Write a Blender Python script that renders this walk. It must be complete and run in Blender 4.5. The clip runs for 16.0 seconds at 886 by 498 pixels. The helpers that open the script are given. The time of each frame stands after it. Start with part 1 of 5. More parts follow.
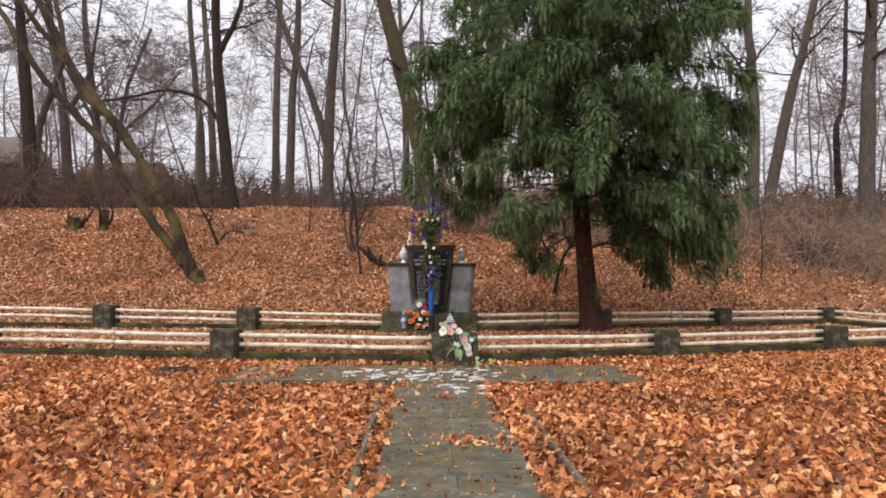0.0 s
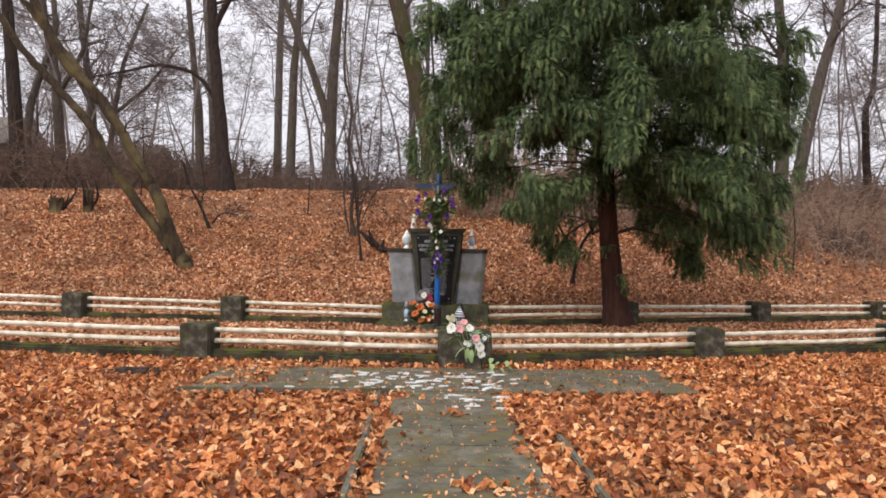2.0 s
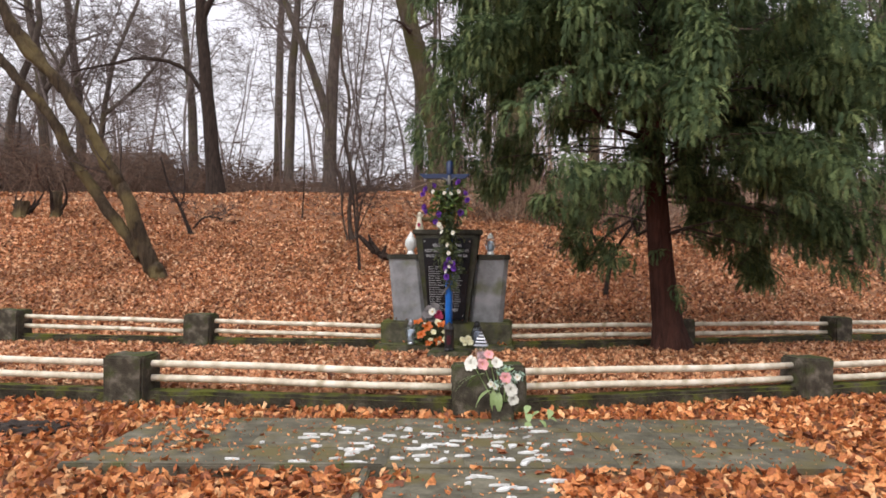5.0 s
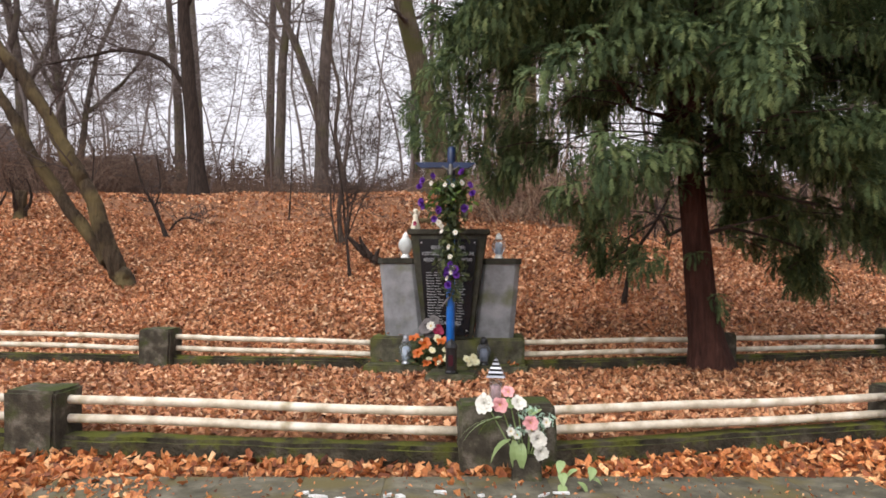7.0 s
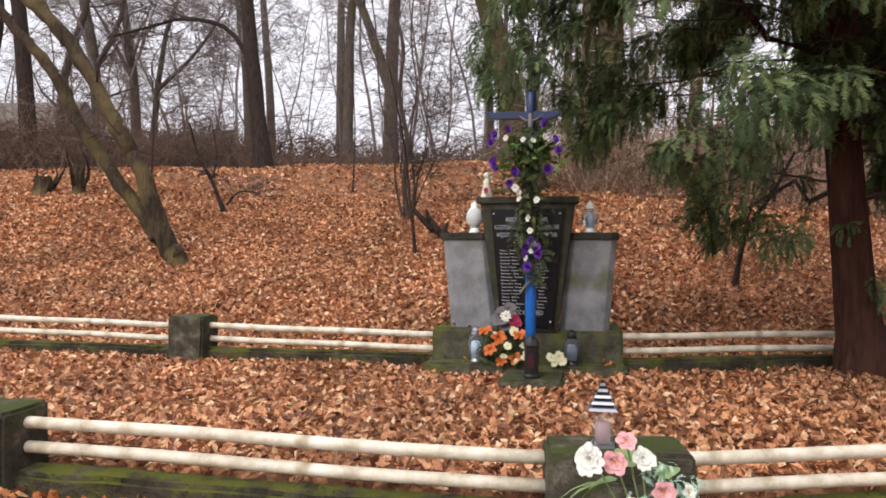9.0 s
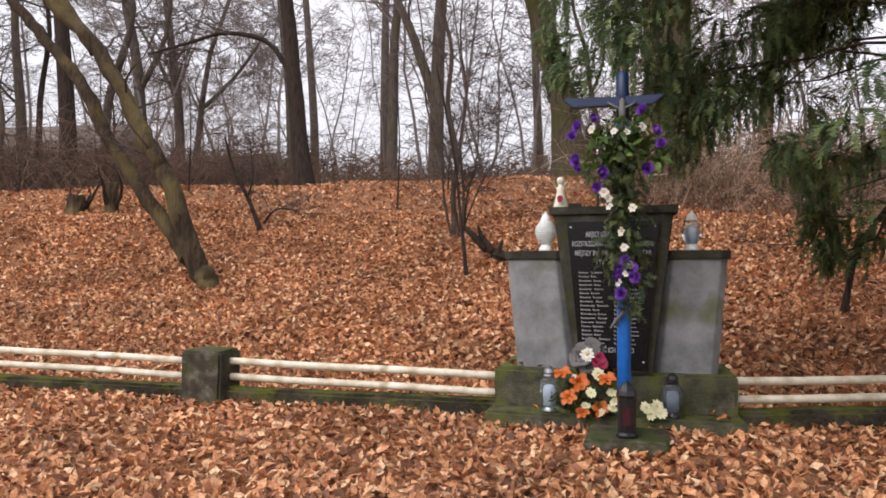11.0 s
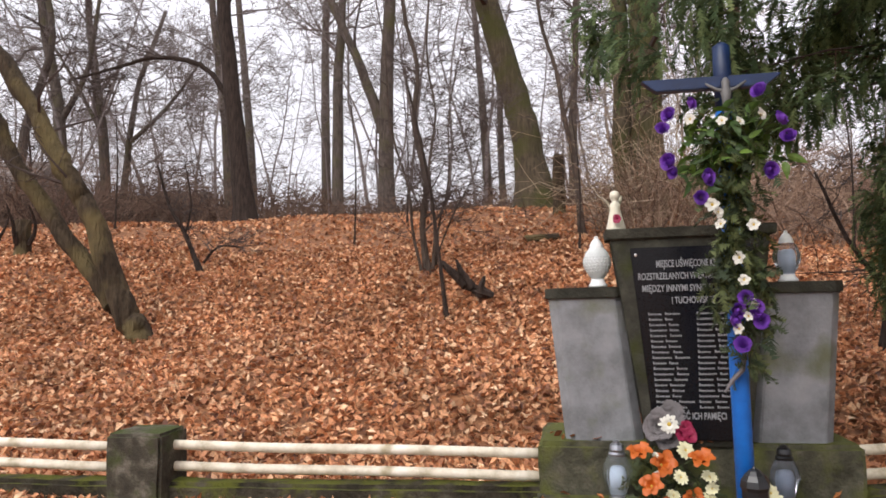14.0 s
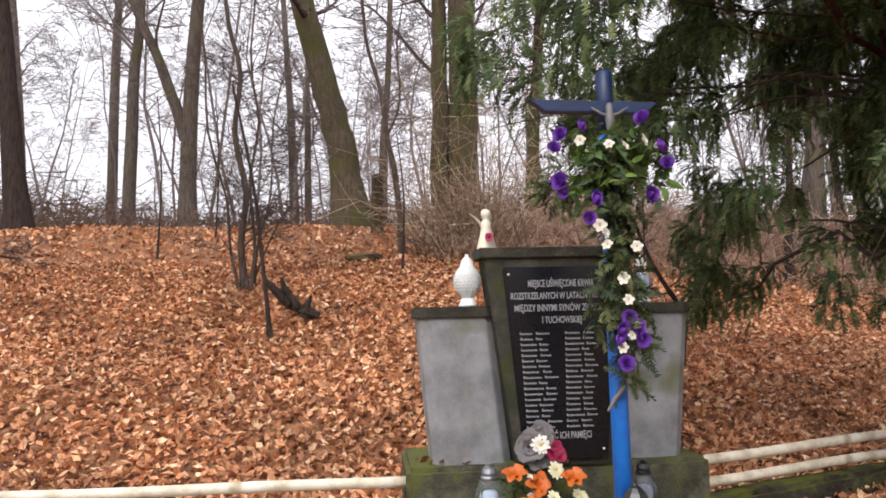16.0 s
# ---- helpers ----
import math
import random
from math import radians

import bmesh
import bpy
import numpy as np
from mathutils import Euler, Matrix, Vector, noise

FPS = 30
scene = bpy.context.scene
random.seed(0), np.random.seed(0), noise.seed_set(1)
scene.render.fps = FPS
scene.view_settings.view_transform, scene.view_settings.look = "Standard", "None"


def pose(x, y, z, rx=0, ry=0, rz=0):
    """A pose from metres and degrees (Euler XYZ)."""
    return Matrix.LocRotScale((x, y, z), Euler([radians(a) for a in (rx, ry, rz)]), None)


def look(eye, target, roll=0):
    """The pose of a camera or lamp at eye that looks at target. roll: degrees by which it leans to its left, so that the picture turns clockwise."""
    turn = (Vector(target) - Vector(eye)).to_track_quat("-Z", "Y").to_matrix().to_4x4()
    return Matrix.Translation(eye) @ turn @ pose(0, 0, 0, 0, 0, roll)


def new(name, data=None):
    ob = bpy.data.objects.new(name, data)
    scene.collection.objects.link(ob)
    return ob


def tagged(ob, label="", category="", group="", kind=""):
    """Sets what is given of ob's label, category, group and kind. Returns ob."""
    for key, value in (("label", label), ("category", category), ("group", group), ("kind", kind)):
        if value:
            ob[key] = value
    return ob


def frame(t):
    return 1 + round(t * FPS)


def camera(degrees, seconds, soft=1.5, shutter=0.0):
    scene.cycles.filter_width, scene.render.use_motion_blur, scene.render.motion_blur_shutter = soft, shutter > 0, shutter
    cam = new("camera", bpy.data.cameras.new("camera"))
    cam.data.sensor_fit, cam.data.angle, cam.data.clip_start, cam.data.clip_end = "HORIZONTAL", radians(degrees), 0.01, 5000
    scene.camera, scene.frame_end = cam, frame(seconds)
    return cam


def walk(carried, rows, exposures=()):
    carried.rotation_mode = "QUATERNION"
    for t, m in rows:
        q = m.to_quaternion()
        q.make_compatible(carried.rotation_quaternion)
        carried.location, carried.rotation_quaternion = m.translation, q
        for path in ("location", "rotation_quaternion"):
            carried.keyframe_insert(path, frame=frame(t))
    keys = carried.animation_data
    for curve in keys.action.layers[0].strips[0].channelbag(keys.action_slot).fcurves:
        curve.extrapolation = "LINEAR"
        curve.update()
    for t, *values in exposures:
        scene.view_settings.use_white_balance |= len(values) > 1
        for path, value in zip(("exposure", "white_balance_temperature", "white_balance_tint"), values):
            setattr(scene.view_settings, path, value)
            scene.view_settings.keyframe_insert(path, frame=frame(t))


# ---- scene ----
cam = camera(64.3, 16.0, soft=1.7)
PATH = [
    (0, (1.517, -14.103, 1.271), (1.339, -12.112, 1.332), 0.2),
    (0.5, (1.429, -13.761, 1.254), (1.289, -11.767, 1.314), -0.5),
    (1, (1.397, -13.363, 1.259), (1.191, -11.375, 1.323), -0.5),
    (1.5, (1.425, -12.994, 1.269), (1.163, -11.012, 1.323), 0.1),
    (2, (1.35, -12.598, 1.246), (1.155, -10.608, 1.273), 0.7),
    (2.5, (1.325, -12.206, 1.246), (1.086, -10.22, 1.27), -0.1),
    (3, (1.3, -11.775, 1.25), (0.923, -9.811, 1.297), -0.7),
    (3.5, (1.23, -11.368, 1.228), (1.007, -9.381, 1.288), 0.5),
    (4, (1.193, -11.023, 1.234), (0.949, -9.038, 1.264), -0.0),
    (6.5, (0.848, -9.067, 1.245), (0.682, -7.076, 1.333), 1.2),
    (7, (0.844, -8.727, 1.258), (0.636, -6.739, 1.321), 0.3),
    (7.5, (0.851, -8.305, 1.283), (0.558, -6.328, 1.34), 0.7),
    (8, (0.748, -7.917, 1.275), (0.499, -5.933, 1.302), 0.3),
    (8.5, (0.696, -7.538, 1.269), (0.386, -5.562, 1.253), -0.4),
    (9, (0.656, -7.145, 1.29), (0.238, -5.19, 1.28), 0.1),
    (11.5, (0.09, -5.615, 1.296), (-0.536, -3.717, 1.378), -0.3),
    (12, (-0.049, -5.323, 1.315), (-0.852, -3.495, 1.434), 0.8),
    (12.5, (-0.291, -5.101, 1.323), (-0.945, -3.216, 1.457), -0.4),
    (13, (-0.471, -4.937, 1.333), (-1.074, -3.034, 1.463), -0.8),
    (13.5, (-0.59, -4.737, 1.353), (-1.145, -2.821, 1.5), -1.5),
    (14, (-0.715, -4.62, 1.348), (-1.076, -2.659, 1.499), -1.5),
    (14.5, (-0.91, -4.54, 1.346), (-1.027, -2.548, 1.493), -2.3),
    (15, (-0.983, -4.471, 1.352), (-1.028, -2.479, 1.52), -1.6),
    (15.5, (-1.089, -4.417, 1.35), (-0.955, -2.43, 1.53), -1.7),
    (16, (-1.192, -4.382, 1.349), (-0.981, -2.403, 1.545), -1.4),
]
walk(cam, [(t, look(eye, target, roll)) for t, eye, target, roll in PATH],
     exposures=((0, -0.12), (4, -0.03), (7, 0.07), (9, 0.04), (12, -0.05), (13, 0.03), (14.5, 0.1), (16, 0.26)))

# ---- world and light: overcast winter day ----
world = bpy.data.worlds.new("overcast_sky")
scene.world = world
world.use_nodes = True
wn, wl = world.node_tree.nodes, world.node_tree.links
sky = wn.new("ShaderNodeTexSky")
sky.sky_type = "NISHITA"
sky.sun_disc = False
sky.sun_elevation, sky.sun_rotation = radians(38), radians(-150)
sky.air_density, sky.dust_density, sky.ozone_density = 1.0, 4.0, 1.0
soft_sky = wn.new("ShaderNodeHueSaturation")
soft_sky.inputs["Saturation"].default_value = 0.14
cloud_mix = wn.new("ShaderNodeMixRGB")
cloud_mix.inputs[0].default_value = 0.72
cloud_mix.inputs[2].default_value = (8.05, 7.88, 8.6, 1)
wl.new(sky.outputs[0], soft_sky.inputs["Color"])
wl.new(soft_sky.outputs[0], cloud_mix.inputs[1])
# an overcast sky is about two and a half times brighter overhead than at the horizon
sky_dir = wn.new("ShaderNodeTexCoord")
sky_axes = wn.new("ShaderNodeSeparateXYZ")
overhead = wn.new("ShaderNodeMapRange")
overhead.inputs["From Min"].default_value, overhead.inputs["From Max"].default_value = 0.0, 1.0
overhead.inputs["To Min"].default_value, overhead.inputs["To Max"].default_value = 0.84, 1.95
dome = wn.new("ShaderNodeMixRGB")
dome.blend_type = "MULTIPLY"
dome.inputs[0].default_value = 1
wl.new(sky_dir.outputs["Generated"], sky_axes.inputs[0])
wl.new(sky_axes.outputs[2], overhead.inputs["Value"])
wl.new(cloud_mix.outputs[0], dome.inputs[1])
wl.new(overhead.outputs[0], dome.inputs[2])
wl.new(dome.outputs[0], wn["Background"].inputs[0])
wn["Background"].inputs[1].default_value = 0.14
sun = new("sun", bpy.data.lights.new("sun", "SUN"))
sun.data.energy, sun.data.angle, sun.data.color = 1.5, radians(30), (1.0, 0.96, 0.92)
sun.matrix_world = look((-6, -14, 15), (0, 0, 0))


# ---- materials ----
def noise_mat(name, colours, scale=8.0, detail=6.0, rough=0.8, bump=0.3, bump_scale=40.0, metal=0.0,
              vary=0.0, moss=None, moss_scale=3.0, moss_at=0.55, per="object", top_moss=0.0, spec=0.5):
    """A material with a noise-driven colour ramp, fine relief, moss patches and variation by object or island."""
    m = bpy.data.materials.new(name)
    m.use_nodes = True
    n, l = m.node_tree.nodes, m.node_tree.links
    b = n["Principled BSDF"]
    b.inputs["Roughness"].default_value, b.inputs["Metallic"].default_value = rough, metal
    b.inputs["Specular IOR Level"].default_value = spec
    tc = n.new("ShaderNodeTexCoord")
    nz = n.new("ShaderNodeTexNoise")
    nz.inputs["Scale"].default_value, nz.inputs["Detail"].default_value = scale, detail
    nz.inputs["Roughness"].default_value = 0.65
    place = tc.outputs["Object"]
    if vary and per == "object":
        shift = n.new("ShaderNodeVectorMath")
        shift.operation = "MULTIPLY_ADD"
        l.new(n.new("ShaderNodeObjectInfo").outputs["Random"], shift.inputs[0])
        shift.inputs[1].default_value = (31.0, 47.0, 19.0)
        l.new(place, shift.inputs[2])
        place = shift.outputs[0]
    l.new(place, nz.inputs["Vector"])
    ramp = n.new("ShaderNodeValToRGB")
    e = ramp.color_ramp.elements
    e[0].position, e[1].position = 0.28, 0.74
    e[0].color, e[1].color = (*colours[0], 1), (*colours[-1], 1)
    for i, c in enumerate(colours[1:-1]):
        k = e.new(0.28 + 0.46 * (i + 1) / (len(colours) - 1))
        k.color = (*c, 1)
    out = ramp.outputs[0]
    if vary:
        if per == "island":
            g = n.new("ShaderNodeNewGeometry")
            r = g.outputs["Random Per Island"]
        else:
            r = n.new("ShaderNodeObjectInfo").outputs["Random"]
        add = n.new("ShaderNodeMath")
        add.operation = "MULTIPLY_ADD"
        l.new(r, add.inputs[0])
        add.inputs[1].default_value = vary
        sub = n.new("ShaderNodeMath")
        sub.operation = "MULTIPLY_ADD"
        sub.inputs[1].default_value, sub.inputs[2].default_value = 1 - vary * 0.5, 0.0
        l.new(nz.outputs[0], sub.inputs[0])
        l.new(sub.outputs[0], add.inputs[2])
        l.new(add.outputs[0], ramp.inputs[0])
    else:
        l.new(nz.outputs[0], ramp.inputs[0])
    if moss:
        mz = n.new("ShaderNodeTexNoise")
        mz.inputs["Scale"].default_value, mz.inputs["Detail"].default_value = moss_scale, 8
        l.new(place, mz.inputs["Vector"])
        v = mz.outputs[0]
        if top_moss:
            g2 = n.new("ShaderNodeNewGeometry")
            sx = n.new("ShaderNodeSeparateXYZ")
            l.new(g2.outputs["Normal"], sx.inputs[0])
            ma = n.new("ShaderNodeMath")
            ma.operation = "MULTIPLY_ADD"
            ma.inputs[1].default_value = top_moss
            l.new(sx.outputs[2], ma.inputs[0])
            l.new(v, ma.inputs[2])
            v = ma.outputs[0]
        mr = n.new("ShaderNodeMapRange")
        mr.inputs["From Min"].default_value, mr.inputs["From Max"].default_value = moss_at - 0.08, moss_at + 0.1
        l.new(v, mr.inputs["Value"])
        mx = n.new("ShaderNodeMixRGB")
        mx.inputs[2].default_value = (*moss, 1)
        l.new(mr.outputs[0], mx.inputs[0])
        l.new(out, mx.inputs[1])
        out = mx.outputs[0]
    l.new(out, b.inputs["Base Color"])
    if bump:
        bz = n.new("ShaderNodeTexNoise")
        bz.inputs["Scale"].default_value, bz.inputs["Detail"].default_value = bump_scale, 5
        l.new(tc.outputs["Object"], bz.inputs["Vector"])
        bp = n.new("ShaderNodeBump")
        bp.inputs["Strength"].default_value, bp.inputs["Distance"].default_value = bump, 0.02
        l.new(bz.outputs[0], bp.inputs["Height"])
        l.new(bp.outputs[0], b.inputs["Normal"])
    return m


def bark_mat(name, dark, light, moss=None, moss_at=0.6):
    """Bark: vertical furrows, with green algae where the trunk has it."""
    m = noise_mat(name, [dark, light], scale=16, rough=0.95, bump=1.0, bump_scale=26, moss=moss, moss_scale=1.2, moss_at=moss_at, spec=0.2)
    n, l = m.node_tree.nodes, m.node_tree.links
    next(k for k in n if k.type == "BUMP").inputs["Distance"].default_value = 0.06
    tc = next(k for k in n if k.type == "TEX_COORD")
    mp = n.new("ShaderNodeMapping")
    mp.inputs["Scale"].default_value = (1, 1, 0.18)
    l.new(tc.outputs["Object"], mp.inputs["Vector"])
    for k in n:
        if k.type == "TEX_NOISE" and k.inputs["Scale"].default_value > 2:
            l.new(mp.outputs[0], k.inputs["Vector"])
    return m


def leaf_mat(name, stops, translucent=0.15, rough=0.6, litter=False):
    """Leaves: one colour a leaf, by island, with a fine mottling; litter lies in damp and dry patches and is crumpled."""
    m = bpy.data.materials.new(name)
    m.use_nodes = True
    n, l = m.node_tree.nodes, m.node_tree.links
    b = n["Principled BSDF"]
    b.inputs["Roughness"].default_value = rough
    b.inputs["Specular IOR Level"].default_value = 0.35
    g = n.new("ShaderNodeNewGeometry")
    ramp = n.new("ShaderNodeValToRGB")
    e = ramp.color_ramp.elements
    for i, (p, c) in enumerate(stops):
        k = e[i] if i < 2 else e.new(p)
        k.position, k.color = p, (*c, 1)
    l.new(g.outputs["Random Per Island"], ramp.inputs[0])
    nz = n.new("ShaderNodeTexNoise")
    nz.inputs["Scale"].default_value = 35
    tc = n.new("ShaderNodeTexCoord")
    l.new(tc.outputs["Object"], nz.inputs["Vector"])
    mr = n.new("ShaderNodeMapRange")
    mr.inputs["From Min"].default_value, mr.inputs["From Max"].default_value = 0.3, 0.7
    mr.inputs["To Min"].default_value, mr.inputs["To Max"].default_value = 0.72, 1.2
    l.new(nz.outputs[0], mr.inputs["Value"])
    mx = n.new("ShaderNodeMixRGB")
    mx.blend_type = "MULTIPLY"
    mx.inputs[0].default_value = 1
    l.new(ramp.outputs[0], mx.inputs[1])
    l.new(mr.outputs[0], mx.inputs[2])
    if litter:
        nz.inputs["Scale"].default_value, nz.inputs["Detail"].default_value = 55, 4
        mr.inputs["To Min"].default_value, mr.inputs["To Max"].default_value = 0.6, 1.28
        damp = n.new("ShaderNodeTexNoise")
        damp.inputs["Scale"].default_value, damp.inputs["Detail"].default_value = 0.7, 5
        l.new(tc.outputs["Object"], damp.inputs["Vector"])
        dr = n.new("ShaderNodeMapRange")
        dr.inputs["From Min"].default_value, dr.inputs["From Max"].default_value = 0.36, 0.62
        dr.inputs["To Min"].default_value, dr.inputs["To Max"].default_value = 0.78, 1.13
        l.new(damp.outputs[0], dr.inputs["Value"])
        dm = n.new("ShaderNodeMixRGB")
        dm.blend_type = "MULTIPLY"
        dm.inputs[0].default_value = 1
        l.new(mx.outputs[0], dm.inputs[1])
        l.new(dr.outputs[0], dm.inputs[2])
        mx = dm
        bp = n.new("ShaderNodeBump")
        bp.inputs["Strength"].default_value, bp.inputs["Distance"].default_value = 0.7, 0.012
        l.new(nz.outputs[0], bp.inputs["Height"])
        l.new(bp.outputs[0], b.inputs["Normal"])
    l.new(mx.outputs[0], b.inputs["Base Color"])
    if translucent:
        tr = n.new("ShaderNodeBsdfTranslucent")
        l.new(mx.outputs[0], tr.inputs[0])
        sh = n.new("ShaderNodeMixShader")
        sh.inputs[0].default_value = translucent
        l.new(b.outputs[0], sh.inputs[1])
        l.new(tr.outputs[0], sh.inputs[2])
        l.new(sh.outputs[0], n["Material Output"].inputs[0])
    return m


def plain(name, colour, rough=0.5, metal=0.0, transmission=0.0, bump=0.0, spec=0.5):
    m = noise_mat(name, [tuple(c * 0.86 for c in colour), tuple(min(1, c * 1.08) for c in colour)], scale=14, rough=rough,
                  bump=bump, metal=metal, spec=spec)
    if transmission:
        m.node_tree.nodes["Principled BSDF"].inputs["Transmission Weight"].default_value = transmission
        m.node_tree.nodes["Principled BSDF"].inputs["IOR"].default_value = 1.18
    return m


M_GROUND = noise_mat("leaf_litter", [(0.035, 0.016, 0.01), (0.15, 0.062, 0.03), (0.26, 0.115, 0.058), (0.08, 0.035, 0.018)], scale=26, detail=8,
                     rough=0.85, bump=1.0, bump_scale=30, spec=0.2)
gn, gl = M_GROUND.node_tree.nodes, M_GROUND.node_tree.links
cells = gn.new("ShaderNodeTexVoronoi")
cells.inputs["Scale"].default_value = 15
cell_hue = gn.new("ShaderNodeSeparateColor")
cell_mix = gn.new("ShaderNodeMixRGB")
cell_ramp = gn.new("ShaderNodeValToRGB")
cell_ramp.color_ramp.elements[0].color, cell_ramp.color_ramp.elements[1].color = (0.05, 0.021, 0.012, 1), (0.36, 0.17, 0.078, 1)
cell_mix.inputs[0].default_value = 0.65
gl.new(next(k for k in gn if k.type == "TEX_COORD").outputs["Object"], cells.inputs["Vector"])
gl.new(cells.outputs["Color"], cell_hue.inputs[0])
gl.new(cell_hue.outputs[0], cell_ramp.inputs[0])
gl.new(next(k for k in gn if k.type == "VALTORGB" and k != cell_ramp).outputs[0], cell_mix.inputs[1])
gl.new(cell_ramp.outputs[0], cell_mix.inputs[2])
gl.new(cell_mix.outputs[0], gn["Principled BSDF"].inputs["Base Color"])
M_LEAF = leaf_mat("fallen_leaf", [(0.0, (0.10, 0.036, 0.02)), (1.0, (0.84, 0.50, 0.25)), (0.2, (0.33, 0.10, 0.035)), (0.5, (0.56, 0.20, 0.066)),
                                  (0.8, (0.75, 0.325, 0.118))], litter=True)
M_LEAF_HILL = leaf_mat("old_fallen_leaf", [(0.0, (0.12, 0.052, 0.033)), (1.0, (0.84, 0.57, 0.35)), (0.18, (0.36, 0.146, 0.07)), (0.5, (0.595, 0.265, 0.122)),
                                           (0.78, (0.725, 0.382, 0.195))], litter=True)
M_CONCRETE = noise_mat("mossy_concrete", [(0.02, 0.017, 0.013), (0.062, 0.053, 0.038), (0.215, 0.19, 0.15)], scale=6, rough=0.95, bump=0.6, bump_scale=55,
                       moss=(0.045, 0.055, 0.014), moss_scale=5, moss_at=0.6, top_moss=0.16, spec=0.2)
M_CURB = noise_mat("mossy_curb", [(0.012, 0.011, 0.008), (0.05, 0.043, 0.03), (0.13, 0.115, 0.083)], scale=5, detail=9, rough=1.0, bump=1.0, bump_scale=45,
                   moss=(0.10, 0.105, 0.022), moss_scale=6, moss_at=0.6, top_moss=0.17, spec=0.1)
M_RENDER = noise_mat("grey_render", [(0.10, 0.10, 0.10), (0.215, 0.218, 0.225), (0.30, 0.30, 0.305)], scale=3.4, rough=0.85, bump=0.25, bump_scale=60,
                     moss=(0.12, 0.125, 0.075), moss_scale=2.8, moss_at=0.59)
M_SLABSTONE = noise_mat("dark_green_concrete", [(0.025, 0.024, 0.015), (0.07, 0.066, 0.045), (0.15, 0.135, 0.10)], scale=7, detail=9, rough=0.95, bump=0.7, bump_scale=50,
                        moss=(0.095, 0.10, 0.03), moss_scale=5, moss_at=0.57, top_moss=0.14, spec=0.15)
M_SLABDARK = noise_mat("dark_stained_concrete", [(0.018, 0.018, 0.014), (0.045, 0.043, 0.033), (0.085, 0.08, 0.062)], scale=7, detail=9, rough=0.95, bump=0.6, bump_scale=50,
                       moss=(0.045, 0.05, 0.016), moss_scale=4, moss_at=0.62, top_moss=0.1, spec=0.15)
M_GRANITE = noise_mat("black_granite", [(0.004, 0.004, 0.005), (0.012, 0.012, 0.014)], scale=120, rough=0.2, bump=0.0, spec=0.28)
M_ENGRAVED = plain("engraved_grey", (0.27, 0.27, 0.28), rough=0.7)
M_RAIL = noise_mat("white_rail_paint", [(0.30, 0.24, 0.15), (0.60, 0.535, 0.415), (0.75, 0.70, 0.61)], scale=5, rough=0.55, bump=0.15, bump_scale=70,
                   moss=(0.33, 0.27, 0.16), moss_scale=7, moss_at=0.64)
M_BLUE = noise_mat("blue_paint", [(0.008, 0.10, 0.40), (0.012, 0.17, 0.60)], scale=9, rough=0.42, bump=0.1)
# the arm's dark blue, deepened further with the cypress's shade
M_DARKBLUE_SHADED = noise_mat("shaded_dark_blue_paint", [(0.003, 0.011, 0.044), (0.006, 0.026, 0.095)], scale=9, rough=0.45, bump=0.1)
M_PAVE = noise_mat("wet_concrete_slab", [(0.042, 0.038, 0.027), (0.10, 0.092, 0.066), (0.20, 0.182, 0.132)], scale=6, detail=11, rough=0.95, spec=0.15, bump=0.35, bump_scale=60,
                   vary=0.1, moss=(0.12, 0.10, 0.045), moss_scale=3.5, moss_at=0.57)
M_KERB = noise_mat("grey_kerb_concrete", [(0.05, 0.045, 0.034), (0.12, 0.108, 0.08), (0.23, 0.21, 0.165)], scale=5, detail=8, rough=0.95, bump=0.5, bump_scale=60,
                   moss=(0.10, 0.10, 0.04), moss_scale=4, moss_at=0.6, spec=0.15)
M_BARK_DARK = bark_mat("dark_bark", (0.014, 0.01, 0.008), (0.065, 0.046, 0.037))
M_BARK_GREY = bark_mat("grey_bark", (0.04, 0.032, 0.027), (0.165, 0.132, 0.112), moss=(0.10, 0.09, 0.047), moss_at=0.6)
M_BARK_MOSS = bark_mat("mossy_bark", (0.03, 0.023, 0.015), (0.13, 0.10, 0.065), moss=(0.065, 0.062, 0.022), moss_at=0.52)
M_BARK_LEAN = bark_mat("algae_bark", (0.012, 0.008, 0.005), (0.085, 0.06, 0.037), moss=(0.125, 0.095, 0.042), moss_at=0.55)
M_BARK_RED = bark_mat("red_brown_bark", (0.028, 0.012, 0.009), (0.095, 0.04, 0.029))
M_BARK_YOUNG = bark_mat("young_bark", (0.03, 0.022, 0.017), (0.13, 0.096, 0.076))
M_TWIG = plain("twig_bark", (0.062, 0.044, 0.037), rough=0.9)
# for far trees: distance haze is put into the colour, paler than twig_bark
M_TWIG_HAZED = plain("hazed_far_twig", (0.17, 0.138, 0.128), rough=0.9)
M_BRUSH = leaf_mat("bramble_stem", [(0.0, (0.045, 0.028, 0.02)), (1.0, (0.20, 0.13, 0.094)), (0.5, (0.105, 0.066, 0.047))], translucent=0.0, rough=0.9)
M_SCRUB = leaf_mat("dry_scrub_stem", [(0.0, (0.09, 0.056, 0.04)), (1.0, (0.38, 0.26, 0.185)), (0.5, (0.22, 0.14, 0.098))], translucent=0.0, rough=0.9)
M_SPRAY = leaf_mat("cypress_spray", [(0.0, (0.052, 0.08, 0.04)), (1.0, (0.24, 0.295, 0.125)), (0.4, (0.094, 0.138, 0.064)), (0.8, (0.16, 0.215, 0.092))],
                   translucent=0.44, rough=0.75)
M_SPRAY.node_tree.nodes["Principled BSDF"].inputs["Specular IOR Level"].default_value = 0.12


